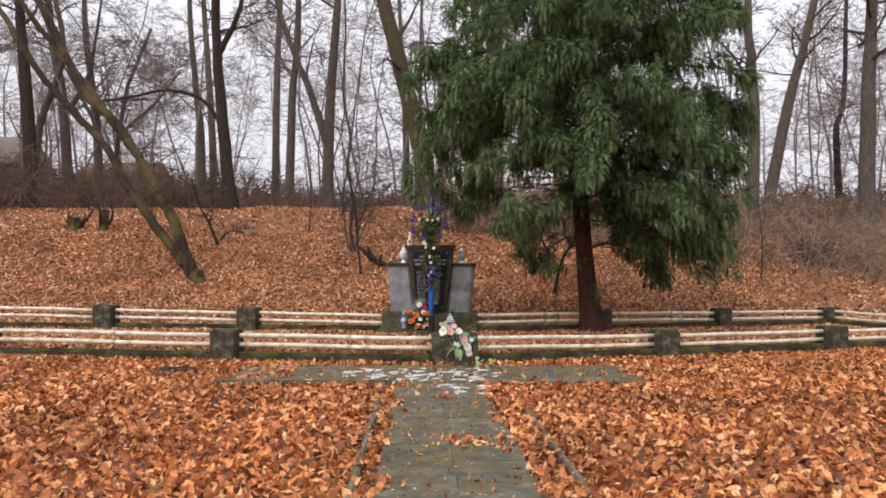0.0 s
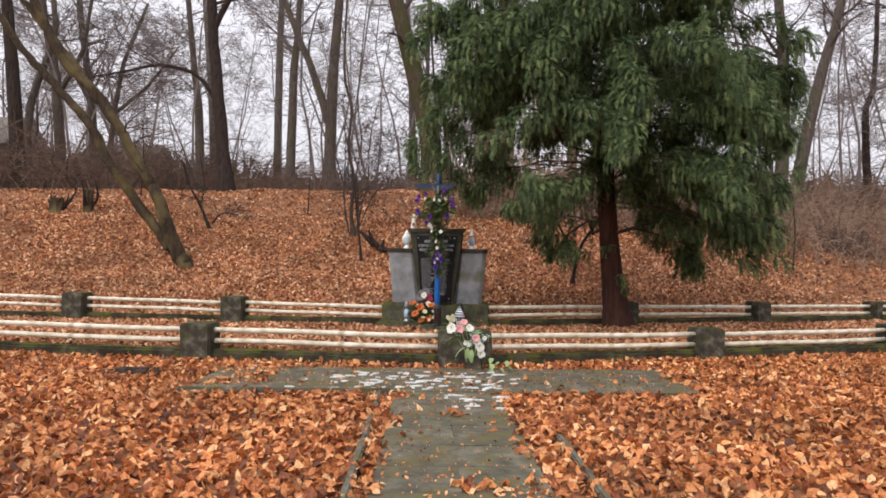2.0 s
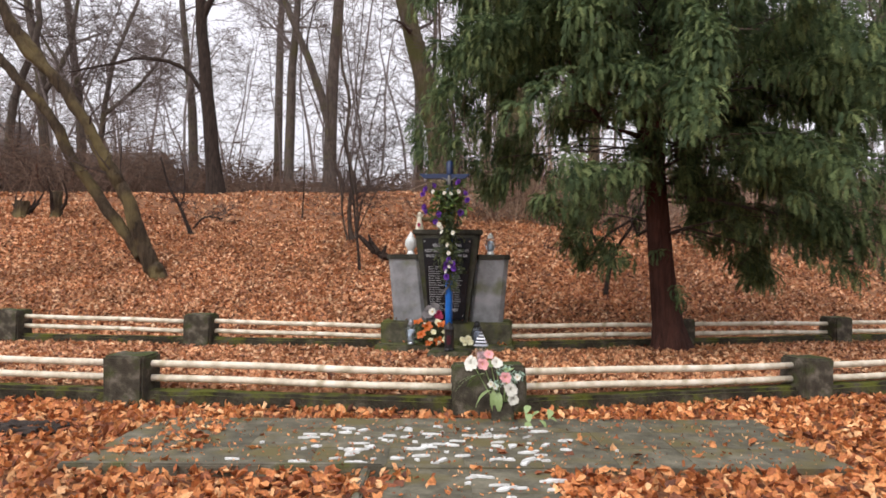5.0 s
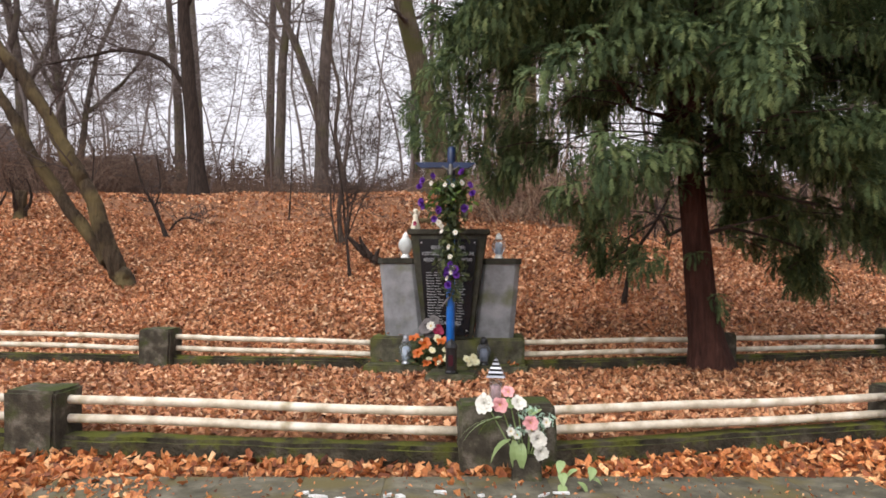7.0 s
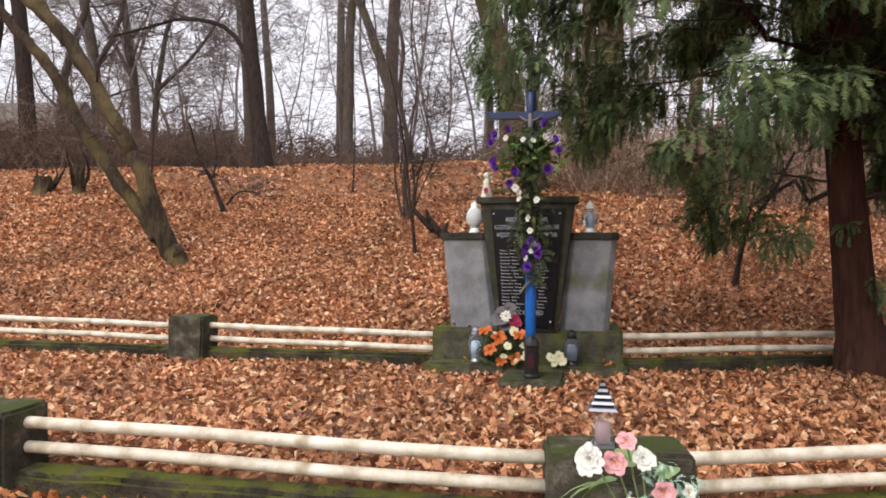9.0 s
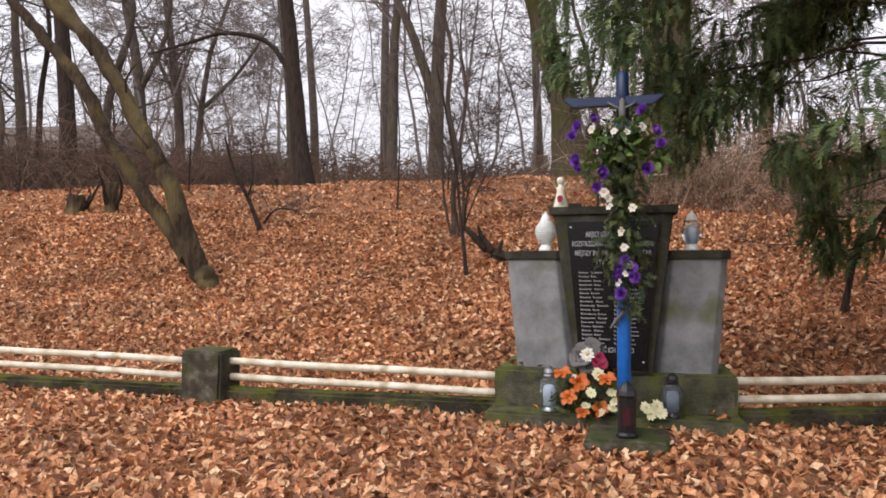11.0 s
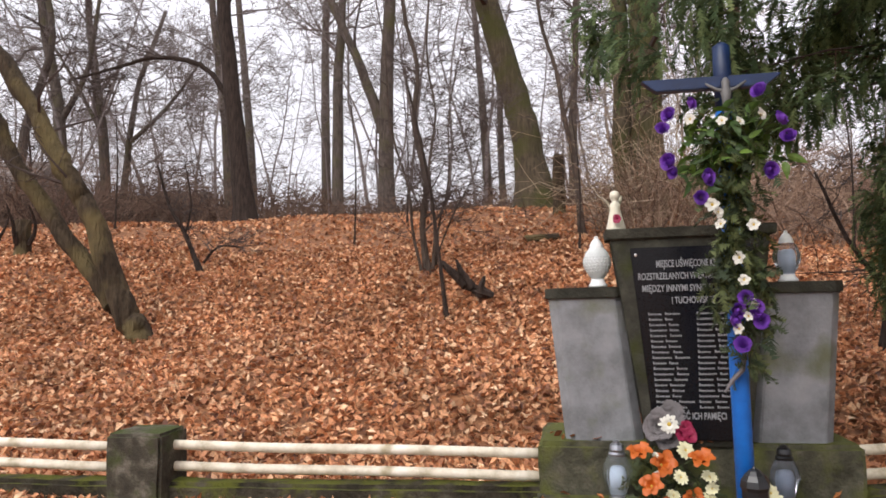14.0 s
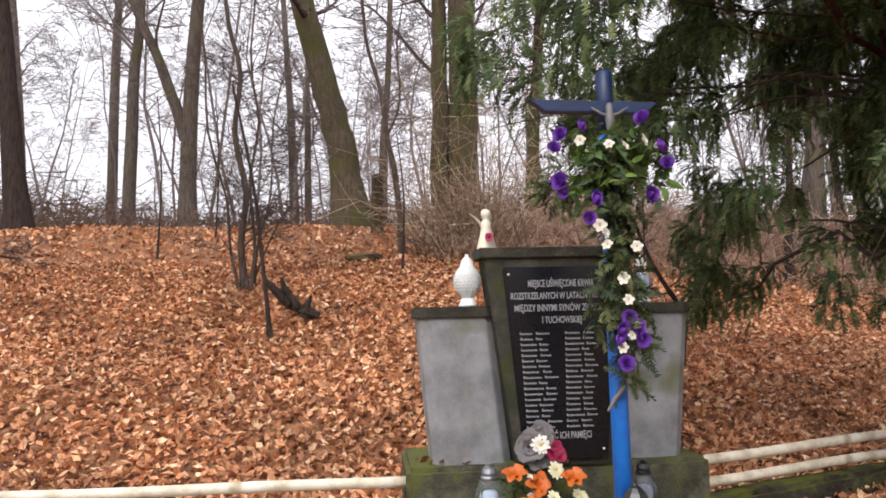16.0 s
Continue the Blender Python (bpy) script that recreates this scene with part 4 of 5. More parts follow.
fence("low fence of concrete posts and white pipes under the cypress",
      [(0.75, 0.12, 0.3, 0, 0, 0.0), (3.5, 1.05, 0.36, 22, 1, 0.0), (6.3, 2.2, 0.36, 22, 1, -0.02), (9.1, 3.3, 0.36, 22, 1, -0.02), (10.4, 0.6, 0.36, -60, 0, -0.04)], 0.46, 0.0, (0.225, 0.37), 2)


# ---- the memorial ----
memo = thing("memorial", "grey concrete memorial with tapered pillars and black granite plaque", "memorial", (0, 0, 0))
part("plinth", block(1.92, 0.75, 0.46, 0.03, 0.012, 3, 3), M_SLABSTONE, memo, "mossy concrete plinth", at=pose(-0.02, 0.36, -0.02))
part("step", block(2.0, 0.4, 0.17, 0.025, 0.012, 5, 3), M_SLABSTONE, memo, "mossy concrete step", at=pose(-0.02, -0.06, -0.05))


def loft(low, high, z0, z1):
    bm = bmesh.new()
    a = [bm.verts.new((x, y, z0)) for x, y in low]
    b = [bm.verts.new((x, y, z1)) for x, y in high]
    n = len(a)
    for i in range(n):
        bm.faces.new((a[i], a[(i + 1) % n], b[(i + 1) % n], b[i]))
    bm.faces.new(a[::-1])
    bm.faces.new(b)
    bmesh.ops.bevel(bm, geom=list(bm.edges), offset=0.006, segments=2, affect="EDGES")
    return bm


def chamfered(x0, x1, y0, y1, c):
    return [(x0, y0 + c), (x0 + c, y0), (x1 - c, y0), (x1, y0 + c), (x1, y1), (x0, y1)]


for s in (-1, 1):
    lo_, hi_ = chamfered(-0.805, -0.31, 0.06, 0.45, 0.06), chamfered(-0.885, -0.41, 0.02, 0.5, 0.06)
    cap_lo = chamfered(-0.905, -0.385, 0.0, 0.52, 0.07)
    if s > 0:
        lo_, hi_, cap_lo = [[(-x, y) for x, y in p][::-1] for p in (lo_, hi_, cap_lo)]
    part("pillar", loft(lo_, hi_, 0.42, 1.355), M_RENDER, memo, "tapered grey-painted pillar")
    part("pillar_cap", loft(cap_lo, cap_lo, 1.35, 1.42), M_SLABDARK, memo, "mossy concrete cap")
part("slab", loft([(-0.30, -0.03), (0.30, -0.03), (0.30, 0.2), (-0.30, 0.2)], [(-0.475, -0.05), (0.475, -0.05), (0.475, 0.2), (-0.475, 0.2)], 0.43, 1.725), M_SLABDARK, memo, "dark concrete slab between the pillars")
part("slab_cap", loft([(-0.505, -0.075), (0.505, -0.075), (0.505, 0.22), (-0.505, 0.22)], [(-0.51, -0.08), (0.51, -0.08), (0.51, 0.22), (-0.51, 0.22)], 1.715, 1.78), M_SLABDARK, memo, "mossy concrete cap")
plaque = part("plaque", loft([(-0.262, -0.065), (0.262, -0.065), (0.262, -0.03), (-0.262, -0.03)], [(-0.362, -0.085), (0.362, -0.085), (0.362, -0.045), (-0.362, -0.045)], 0.47, 1.655), M_GRANITE, memo, "polished black granite plaque")


# ---- the cross ----
cross = thing("cross", "blue metal cross hung with flowers on a concrete foot", "cross", (0.1, -0.755, 0.0))
part("foot", block(0.56, 0.46, 0.16, 0.02, 0.01, 8, 2), M_CONCRETE, cross, "mossy concrete foot", at=pose(0.02, 0, -0.04))
part("post", lathe([(0.047, 0.1), (0.047, 1.0), (0.046, 2.31)], 18), M_BLUE, cross, "bright blue painted pipe", smooth=True)
# same upright as below; its darker blue paints in shade from the cypress
part("post_top", lathe([(0.045, 2.3), (0.045, 2.66), (0.02, 2.68)], 18), M_DARKBLUE_SHADED, cross, "top of the blue upright, shade of the cypress put into its colour", smooth=True)
bm = block(0.7, 0.06, 0.066, 0.006)
for v in bm.verts:
    if abs(v.co.x) > 0.3 and v.co.z < 0.033:
        v.co.x *= 0.8
part("arm", bm, M_DARKBLUE_SHADED, cross, "dark blue crossbar with slanted ends", at=pose(-0.07, -0.01, 2.43, 0, 0.8, 0))
bm = lathe([(0.01, -0.17), (0.016, -0.1), (0.022, -0.05), (0.028, 0.0), (0.02, 0.03), (0.022, 0.055), (0.008, 0.075)], 8)
V, F = [], []
for sx in (-1, 1):
    tube(V, F, [Vector((0, 0, 0.0)), Vector((sx * 0.05, -0.004, 0.015)), Vector((sx * 0.1, 0.0, 0.05))], [0.012, 0.009, 0.006], 6)
tmp = mesh_of("tmp", V, F, M_BLUE)
bm.from_mesh(tmp)
bpy.data.meshes.remove(tmp)
part("figure", bm, plain("grey_metal", (0.16, 0.155, 0.15), 0.6, 0.3), cross, "small grey metal figure", smooth=True, at=pose(0, -0.065, 2.4))

# ---- paving ----
tt = math.radians(7.0)
TU, TV, TO = Vector((math.cos(tt), math.sin(tt), 0)), Vector((-math.sin(tt), math.cos(tt), 0)), Vector((0.72, -5.62, 0))
pavement = tagged(new("pavement"), "T-shaped path of old dark concrete slabs", "pavement", kind="structure")
slab_meshes = []
for k in range(4):
    bm = block(0.5193, 0.4993, 0.06, 0.002, 0.0015, k, 0)
    me = bpy.data.meshes.new("paving_slab")
    bm.to_mesh(me)
    bm.free()
    me.materials.append(M_PAVE)
    slab_meshes.append(me)
rng = random.Random(4)


def pave(u, v):
    p = TO + TU * u + TV * v
    part_me("paving_slab", slab_meshes[rng.randrange(4)], pavement, at=pose(p.x, p.y, -0.137 + rng.uniform(-0.0015, 0.0015), rng.uniform(-0.15, 0.15), rng.uniform(-0.15, 0.15), 7.0 + rng.uniform(-0.3, 0.3)))


for i in range(10):
    for j in range(3):
        pave(-2.36 + i * 0.52, 0.28 + j * 0.5)
for j in range(25):
    for i in range(2):
        pave(-0.26 + i * 0.52, -0.25 - j * 0.5)
for s, v0, v1 in ((-0.66, -12.5, -0.02), (0.80, -12.5, -1.7)):
    bm = block(0.055, v1 - v0, 0.1, 0.012, 0.006, 3, 2)
    p = TO + TU * s + TV * ((v0 + v1) / 2)
    part("kerb_edging", bm, M_KERB, pavement, at=pose(p.x, p.y, -0.16, 0, 0, 7.0))
bm = block(2.1, 0.06, 0.12, 0.012, 0.006, 3, 2)
p = TO + TU * -1.6 + TV * -0.01
part("kerb_edging", bm, M_KERB, pavement, at=pose(p.x, p.y, -0.16, 0, 0, 7.0))


# ---- fallen leaves ----
def leaf_shape(seed):
    r = random.Random(seed)
    w, c, cu = r.uniform(0.2, 0.42), r.uniform(-0.32, 0.45), r.uniform(-0.45, 0.6)
    v = [(-0.5, 0, 0.05 * cu), (-0.12, w, c), (0.02, 0, 0), (-0.12 + r.uniform(-0.12, 0.12), -w * r.uniform(0.6, 1.1), c * r.uniform(-0.5, 1.3)), (0.5, r.uniform(-0.14, 0.14), cu), (0.28 + r.uniform(-0.1, 0.08), w * r.uniform(0.5, 1.0), c * r.uniform(0.1, 1.1) + cu * 0.4), (0.28 + r.uniform(-0.1, 0.08), -w * r.uniform(0.5, 1.0), c * r.uniform(0.1, 1.2) + cu * 0.3)]
    return np.array(v), np.array([(1, 0, 2, 5), (2, 0, 3, 6), (5, 2, 6, 4)])


leaf_shapes = [leaf_shape(i) for i in range(40)]


def on_paving(x, y):
    d = Vector((x, y, 0)) - TO
    u, v = d.dot(TU), d.dot(TV)
    return (-2.62 < u < 2.55 and 0.0 < v < 1.5) or (-0.52 < u < 0.5 and -12.7 < v < 0.05)


def simple_leaf(seed):
    r = random.Random(seed)
    w, c, cu = r.uniform(0.22, 0.38), r.uniform(-0.2, 0.34), r.uniform(-0.3, 0.4)
    v = [(-0.5, 0, 0.05 * cu), (0.0, w, c), (0.5, r.uniform(-0.08, 0.08), cu), (0.02, 0, -0.04), (0.0, -w, c * r.uniform(0.2, 1.2))]
    return np.array(v), np.array([(1, 0, 3, 2), (3, 0, 4, 2)])


simple_leaves = [simple_leaf(i) for i in range(40)]


def leaf_field(name, label, zones, seed, material, lift=0.012, shapes=leaf_shapes):
    r = np.random.default_rng(seed)
    rr = random.Random(seed)
    vs, fs, k = [], [], 0
    for x0, x1, y0, y1, n, size, keep in zones:
        xs, ys = r.uniform(x0, x1, n), r.uniform(y0, y1, n)
        for x, y in zip(xs, ys):
            if not keep(x, y):
                continue
            i = rr.randrange(40)
            s = size * rr.uniform(0.65, 1.35)
            m = np.array(Euler((rr.gauss(0, 0.62), rr.gauss(0, 0.62), rr.uniform(0, 6.28))).to_matrix()) * s
            v, f = shapes[i]
            vs.append(v @ m.T + np.array((x, y, ground_z(x, y) + lift + rr.uniform(0, 0.045))))
            fs.append(f + k)
            k += len(v)
    vs, fs = np.concatenate(vs), np.concatenate(fs)
    me = bpy.data.meshes.new(name)
    me.vertices.add(len(vs))
    me.vertices.foreach_set("co", vs.astype(np.float32).ravel())
    me.loops.add(fs.size)
    me.loops.foreach_set("vertex_index", fs.astype(np.int32).ravel())
    me.polygons.add(len(fs))
    me.polygons.foreach_set("loop_start", np.arange(0, fs.size, 4, dtype=np.int32))
    me.materials.append(material)
    me.update(calc_edges=True)
    return tagged(new(name, me), label, "leaves", kind="stuff")


def off_slabs(x, y):
    if y > front_line(x) - 0.12:
        return False
    if not on_paving(x, y):
        return True
    d = Vector((x, y, 0)) - TO
    u, v = d.dot(TU), d.dot(TV)
    edge = 0.5 - abs(u) if v < 0 else min(u + 2.6, 2.55 - u, v + 0.1)
    n = noise.noise(Vector((x * 1.7, y * 1.7, 5)))
    return n > 0.1 + 2.2 * edge or n > 0.5 or (u < -1.9 and v > 0.35 and n > -0.25) or random.random() < 0.03


def scraps(x, y):
    return on_paving(x, y) and y < front_line(x) - 0.2


def behind(x, y):
    return y > back_line(x) + 0.12


def between(x, y):
    return front_line(x) + 0.12 < y < back_line(x) - 0.12 and not (abs(x) < 1.0 and y > -0.28)


leaf_field("fallen_leaves", "thick carpet of orange-brown fallen beech leaves", [(-6.5, 9.5, -12.5, -0.2, 96000, 0.074, off_slabs), (-14, -6.5, -9, -3.2, 7000, 0.12, off_slabs),
           (9.5, 16, -9, 2, 6000, 0.12, off_slabs), (-15, 17, -19, -12.5, 10000, 0.12, off_slabs), (-15, -6.5, -12.5, -9, 4000, 0.12, off_slabs), (9.5, 17, -12.5, -9, 3500, 0.12, off_slabs)], 1, M_LEAF)
leaf_field("leaf_scraps", "small scraps of broken leaves on the slabs", [(-2.2, 3.6, -12.5, -4.0, 7000, 0.026, scraps)], 6, M_LEAF, lift=0.035, shapes=simple_leaves)
leaf_field("fallen_leaves", "brown fallen leaves inside the fence", [(-10, 10.5, -3.7, 4.0, 80000, 0.074, between)], 2, M_LEAF_HILL, shapes=simple_leaves)
leaf_field("fallen_leaves", "brown fallen leaves covering the slope", [(-14, 9, 0.0, 9.0, 88000, 0.092, behind), (-20, 20, 8.8, 17.0, 20000, 0.125, behind), (9, 18, 2, 9, 6000, 0.12, behind), (-24, -14, 0, 9, 6000, 0.13, behind)], 3, M_LEAF_HILL, shapes=simple_leaves)


rng = random.Random(41)
frames_ = []
for i in range(46):
    if i < 22:
        x, y, z = rng.uniform(-0.3, 0.3), rng.uniform(-0.01, 0.02) - 0.04 * (i % 2), 0.455
    elif i < 36:
        x, y, z = rng.uniform(-1.0, 0.95), rng.uniform(-0.24, -0.05), 0.135
    else:
        x, y, z = rng.choice((-1, 1)) * rng.uniform(0.6, 0.92), rng.uniform(0.0, 0.3), 0.45
    m = np.array(Euler((rng.gauss(0, 0.3), rng.gauss(0, 0.3), rng.uniform(0, 6.28))).to_matrix()) * rng.uniform(0.05, 0.085)
    frames_.append((rng.randrange(40), m, np.array((x, y, z + rng.uniform(0.0, 0.02)))))
tagged(new("fallen_leaves", scatter("fallen_leaves", leaf_shapes, frames_, M_LEAF)), "dry brown leaves lying on the memorial's plinth", "leaves", kind="stuff")


# ---- writing on the plaque ----
def lettering(text, size, x, z, width, parent, material, name="inscription"):
    """Raised flat letters on the plaque's face, centred at x, or squeezed to the width."""
    cu = bpy.data.curves.new(name, "FONT")
    cu.body, cu.size, cu.extrude, cu.align_x, cu.offset = text, size, 0.001, "CENTER", 0.0012
    tmp = new("tmp", cu)
    bpy.context.view_layer.update()
    me = bpy.data.meshes.new_from_object(tmp.evaluated_get(bpy.context.evaluated_depsgraph_get()))
    bpy.data.objects.remove(tmp)
    xs = [v.co.x for v in me.vertices]
    k = width / (max(xs) - min(xs))
    for v in me.vertices:
        v.co.x *= k
    me.materials.clear()
    me.materials.append(material)
    y = -0.065 - 0.02 * (z - 0.47) / 1.185 - 0.0015
    return part_me(name, me, parent, at=pose(x, y, z, 89, 0, 0))


for text, size, z, w in (("MIEJSCE UŚWIĘCONE KRWIĄ", 0.062, 1.53, 0.42), ("ROZSTRZELANYCH W LATACH 1939-1945", 0.058, 1.455, 0.64),
                         ("MIĘDZY INNYMI SYNÓW ZIEMI TAR", 0.058, 1.38, 0.60), ("I TUCHOWSKIEJ", 0.058, 1.305, 0.25), ("CZEŚĆ ICH PAMIĘCI", 0.058, 0.60, 0.32)):
    lettering(text, size, 0.0, z, w, plaque, M_ENGRAVED)
rng = random.Random(8)
for col in (-0.155, 0.13):
    for i in range(18):
        z = 1.235 - i * 0.0335
        y = -0.065 - 0.02 * (z - 0.47) / 1.185
        x = col - 0.115 + 0.0016 * i * (1 if col < 0 else -0.3)
        a = rng.uniform(0.075, 0.125)
        b = rng.uniform(0.045, 0.095)
        for x0, w in ((x, a), (x + a + 0.014, b)):
            k = 0
            while k < w - 0.01:
                seg = min(rng.uniform(0.007, 0.014), w - k)
                bm = bmesh.new()
                bmesh.ops.create_cube(bm, size=1)
                hh = rng.uniform(0.009, 0.011) if k else 0.0165
                bmesh.ops.transform(bm, matrix=pose(seg / 2, 0, hh / 2, 0, 0, 0) @ Matrix.Diagonal((seg * 0.7, 0.002, hh, 1)), verts=bm.verts)
                part("name_line", bm, M_ENGRAVED, plaque, at=pose(x0 + k, y - 0.0012, z, -1, 0, 0))
                k += seg
for x, z in ((-0.33, 1.61), (0.33, 1.61), (-0.235, 0.53), (0.235, 0.53)):
    part("screw", lathe([(0.009, 0), (0.008, 0.006), (0.003, 0.009)], 10), plain("steel_screw", (0.8, 0.8, 0.8), 0.3, 0.8), plaque, at=pose(x, -0.066 - 0.02 * (z - 0.47) / 1.185, z, 90, 0, 0))


# ---- flowers ----
M_WHITE_PETAL = plain("white_petal", (0.68, 0.66, 0.58), 0.6)
M_CREAM_PETAL = plain("cream_petal", (0.74, 0.70, 0.45), 0.6)
M_PURPLE_PETAL = plain("purple_petal", (0.20, 0.06, 0.44), 0.6)
M_ORANGE_PETAL = plain("orange_petal", (0.48, 0.105, 0.01), 0.55)
M_PINK_PETAL = plain("pink_petal", (0.72, 0.34, 0.34), 0.55)
M_RED_PETAL = plain("crimson_petal", (0.30, 0.012, 0.06), 0.55)
M_YELLOW = plain("yellow_stamen", (0.55, 0.38, 0.06), 0.6)
M_GREEN = leaf_mat("garland_green", [(0.0, (0.025, 0.05, 0.012)), (1.0, (0.17, 0.27, 0.045)), (0.5, (0.07, 0.125, 0.03))], 0.25, 0.5)
M_PALEGREEN = plain("pale_green_leaf", (0.24, 0.32, 0.125), 0.5)
M_MINT = plain("mint_sprig", (0.36, 0.52, 0.40), 0.6)
M_OLIVE = leaf_mat("faded_fir_green", [(0.0, (0.02, 0.032, 0.014)), (1.0, (0.14, 0.16, 0.055)), (0.5, (0.06, 0.08, 0.03))], 0.2, 0.7)
M_WITHERED = plain("withered_grey", (0.15, 0.135, 0.135), 0.9, bump=0.5)


def blossom(petals, rows, length, width, cup, seed, curl=0.3):
    """A flower facing +z: rows of cupped petals."""
    r = random.Random(seed)
    bm = bmesh.new()
    for row in range(rows):
        k = 1 - 0.28 * row
        n = max(3, petals - row)
        for i in range(n):
            a = 2 * math.pi * (i + 0.5 * row) / n + r.gauss(0, 0.09)
            ca, sa = math.cos(a), math.sin(a)
            lift = cup + 0.3 * row
            prof = ((0.05, 0.25, 0), (0.4, 0.9, 0.5), (0.75, 1.0, 0.85), (1.0, 0.35, 1.0 - curl))
            prev = None
            ln, wd = length * k * r.uniform(0.85, 1.12), width * k
            for d, w, h in prof:
                c = (d * ln * math.cos(lift * h), h * ln * math.sin(lift) + 0.004 * row)
                L = bm.verts.new((ca * c[0] - sa * w * wd / 2, sa * c[0] + ca * w * wd / 2, c[1] + 0.08 * wd))
                C = bm.verts.new((ca * c[0], sa * c[0], c[1]))
                R = bm.verts.new((ca * c[0] + sa * w * wd / 2, sa * c[0] - ca * w * wd / 2, c[1] + 0.08 * wd))
                if prev:
                    bm.faces.new((prev[0], prev[1], C, L))
                    bm.faces.new((prev[1], prev[2], R, C))
                prev = (L, C, R)
    return bm


def rose(radius, seed):
    """A full rose facing +z: rings of broad petals wrapped round a closed heart, their rims rolled out."""
    r = random.Random(seed)
    bm = bmesh.new()
    for ring, (n, k, top) in enumerate(((5, 1.0, 0.75), (5, 0.76, 0.98), (4, 0.52, 1.12), (3, 0.28, 1.15))):
        for i in range(n):
            a0 = 2 * math.pi * (i + 0.37 * ring) / n + r.gauss(0, 0.12)
            half = math.pi / n * 1.25
            rows = []
            for d, h in ((0.35, 0.0), (0.85, 0.3), (0.95, 0.72), (1.18 if ring < 2 else 1.0, 1.0)):
                row = []
                for j in range(5):
                    f = j / 2 - 1
                    a = a0 + f * half * (0.7 if h == 0 else 1)
                    rad = radius * k * d * (1 + 0.07 * f) + r.gauss(0, radius * 0.025)
                    z = radius * (h * top * (1 - 0.28 * f * f) - 0.1)
                    row.append(bm.verts.new((rad * math.cos(a), rad * math.sin(a), z)))
                rows.append(row)
            for p, q in zip(rows, rows[1:]):
                for j in range(4):
                    bm.faces.new((p[j], p[j + 1], q[j + 1], q[j]))
    return bm


def mesh_from(name, bm, material, smooth=True):
    me = bpy.data.meshes.new(name)
    bm.to_mesh(me)
    bm.free()
    me.materials.append(material)
    if smooth:
        me.shade_smooth()
    return me


HEART = mesh_from("flower_centre", lathe([(0.012, 0.0), (0.014, 0.006), (0.008, 0.014), (0.002, 0.016)], 8), M_YELLOW)
LIB = {
    "white": (mesh_from("white_flower", blossom(6, 2, 0.055, 0.04, 0.45, 1), M_WHITE_PETAL), True),
    "daisy": (mesh_from("white_daisy", blossom(14, 2, 0.06, 0.022, 0.2, 2), M_WHITE_PETAL), True),
    "cream": (mesh_from("cream_flower", blossom(12, 3, 0.06, 0.026, 0.35, 3), M_CREAM_PETAL), True),
    "purple": (mesh_from("purple_rose", rose(0.044, 4), M_PURPLE_PETAL), False),
    "orange": (mesh_from("orange_lily", blossom(6, 2, 0.115, 0.075, 0.85, 5, 0.35), M_ORANGE_PETAL), True),
    "pink": (mesh_from("pink_flower", blossom(6, 3, 0.075, 0.06, 0.6, 6), M_PINK_PETAL), True),
    "bigwhite": (mesh_from("white_bloom", blossom(11, 4, 0.10, 0.06, 0.6, 7), M_WHITE_PETAL), False),
    "grey": (mesh_from("withered_grey_bloom", blossom(9, 4, 0.12, 0.1, 0.75, 9), M_WITHERED), False),
    "red": (mesh_from("crimson_rose", blossom(6, 3, 0.07, 0.065, 0.75, 8), M_RED_PETAL), False),
}


def put_flower(parent, kind, x, y, z, size=1.0, rx=75, rz=0):
    me, heart = LIB[kind]
    f = part_me("flower", me, parent, me.name.replace("_", " "), at=pose(x, y, z, rx, 0, rz) @ Matrix.Scale(size, 4))
    if heart:
        part_me("flower_centre", HEART, f, at=pose(0, 0, 0.004))
    return f


def leaf_blade(length, width, bend, fold=0.2):
    bm = bmesh.new()
    prev = None
    for i in range(6):
        t = i / 5
        w = width * math.sin(math.pi * (0.06 + 0.94 * t) ** 0.8) * 0.5 if i < 5 else 0.002
        c = Vector((0, t * length * math.cos(bend * t), -length * math.sin(bend * t) * t))
        L, C, R = bm.verts.new(c + Vector((-w, 0, w * fold))), bm.verts.new(c), bm.verts.new(c + Vector((w, 0, w * fold)))
        if prev:
            bm.faces.new((prev[0], prev[1], C, L))
            bm.faces.new((prev[1], prev[2], R, C))
        prev = (L, C, R)
    return bm


def needles(name, spots, material, parent, size, seed, label=""):
    """Greenery: many short leafy sprigs round the given places (x, y, z, spread, count)."""
    r = random.Random(seed)
    fr = []
    for x, y, z, sp, n in spots:
        for _ in range(n):
            m = Euler((r.gauss(0, 0.9), r.gauss(0.5, 0.6), r.uniform(0, 6.28))).to_matrix() * size * r.uniform(0.6, 1.3)
            fr.append((r.randrange(8), np.array(m), np.array((x + r.gauss(0, sp), y + r.gauss(0, sp * 0.55), z + r.gauss(0, sp)))))
    return part_me(name, scatter(name, sprays, fr, material), parent, label)


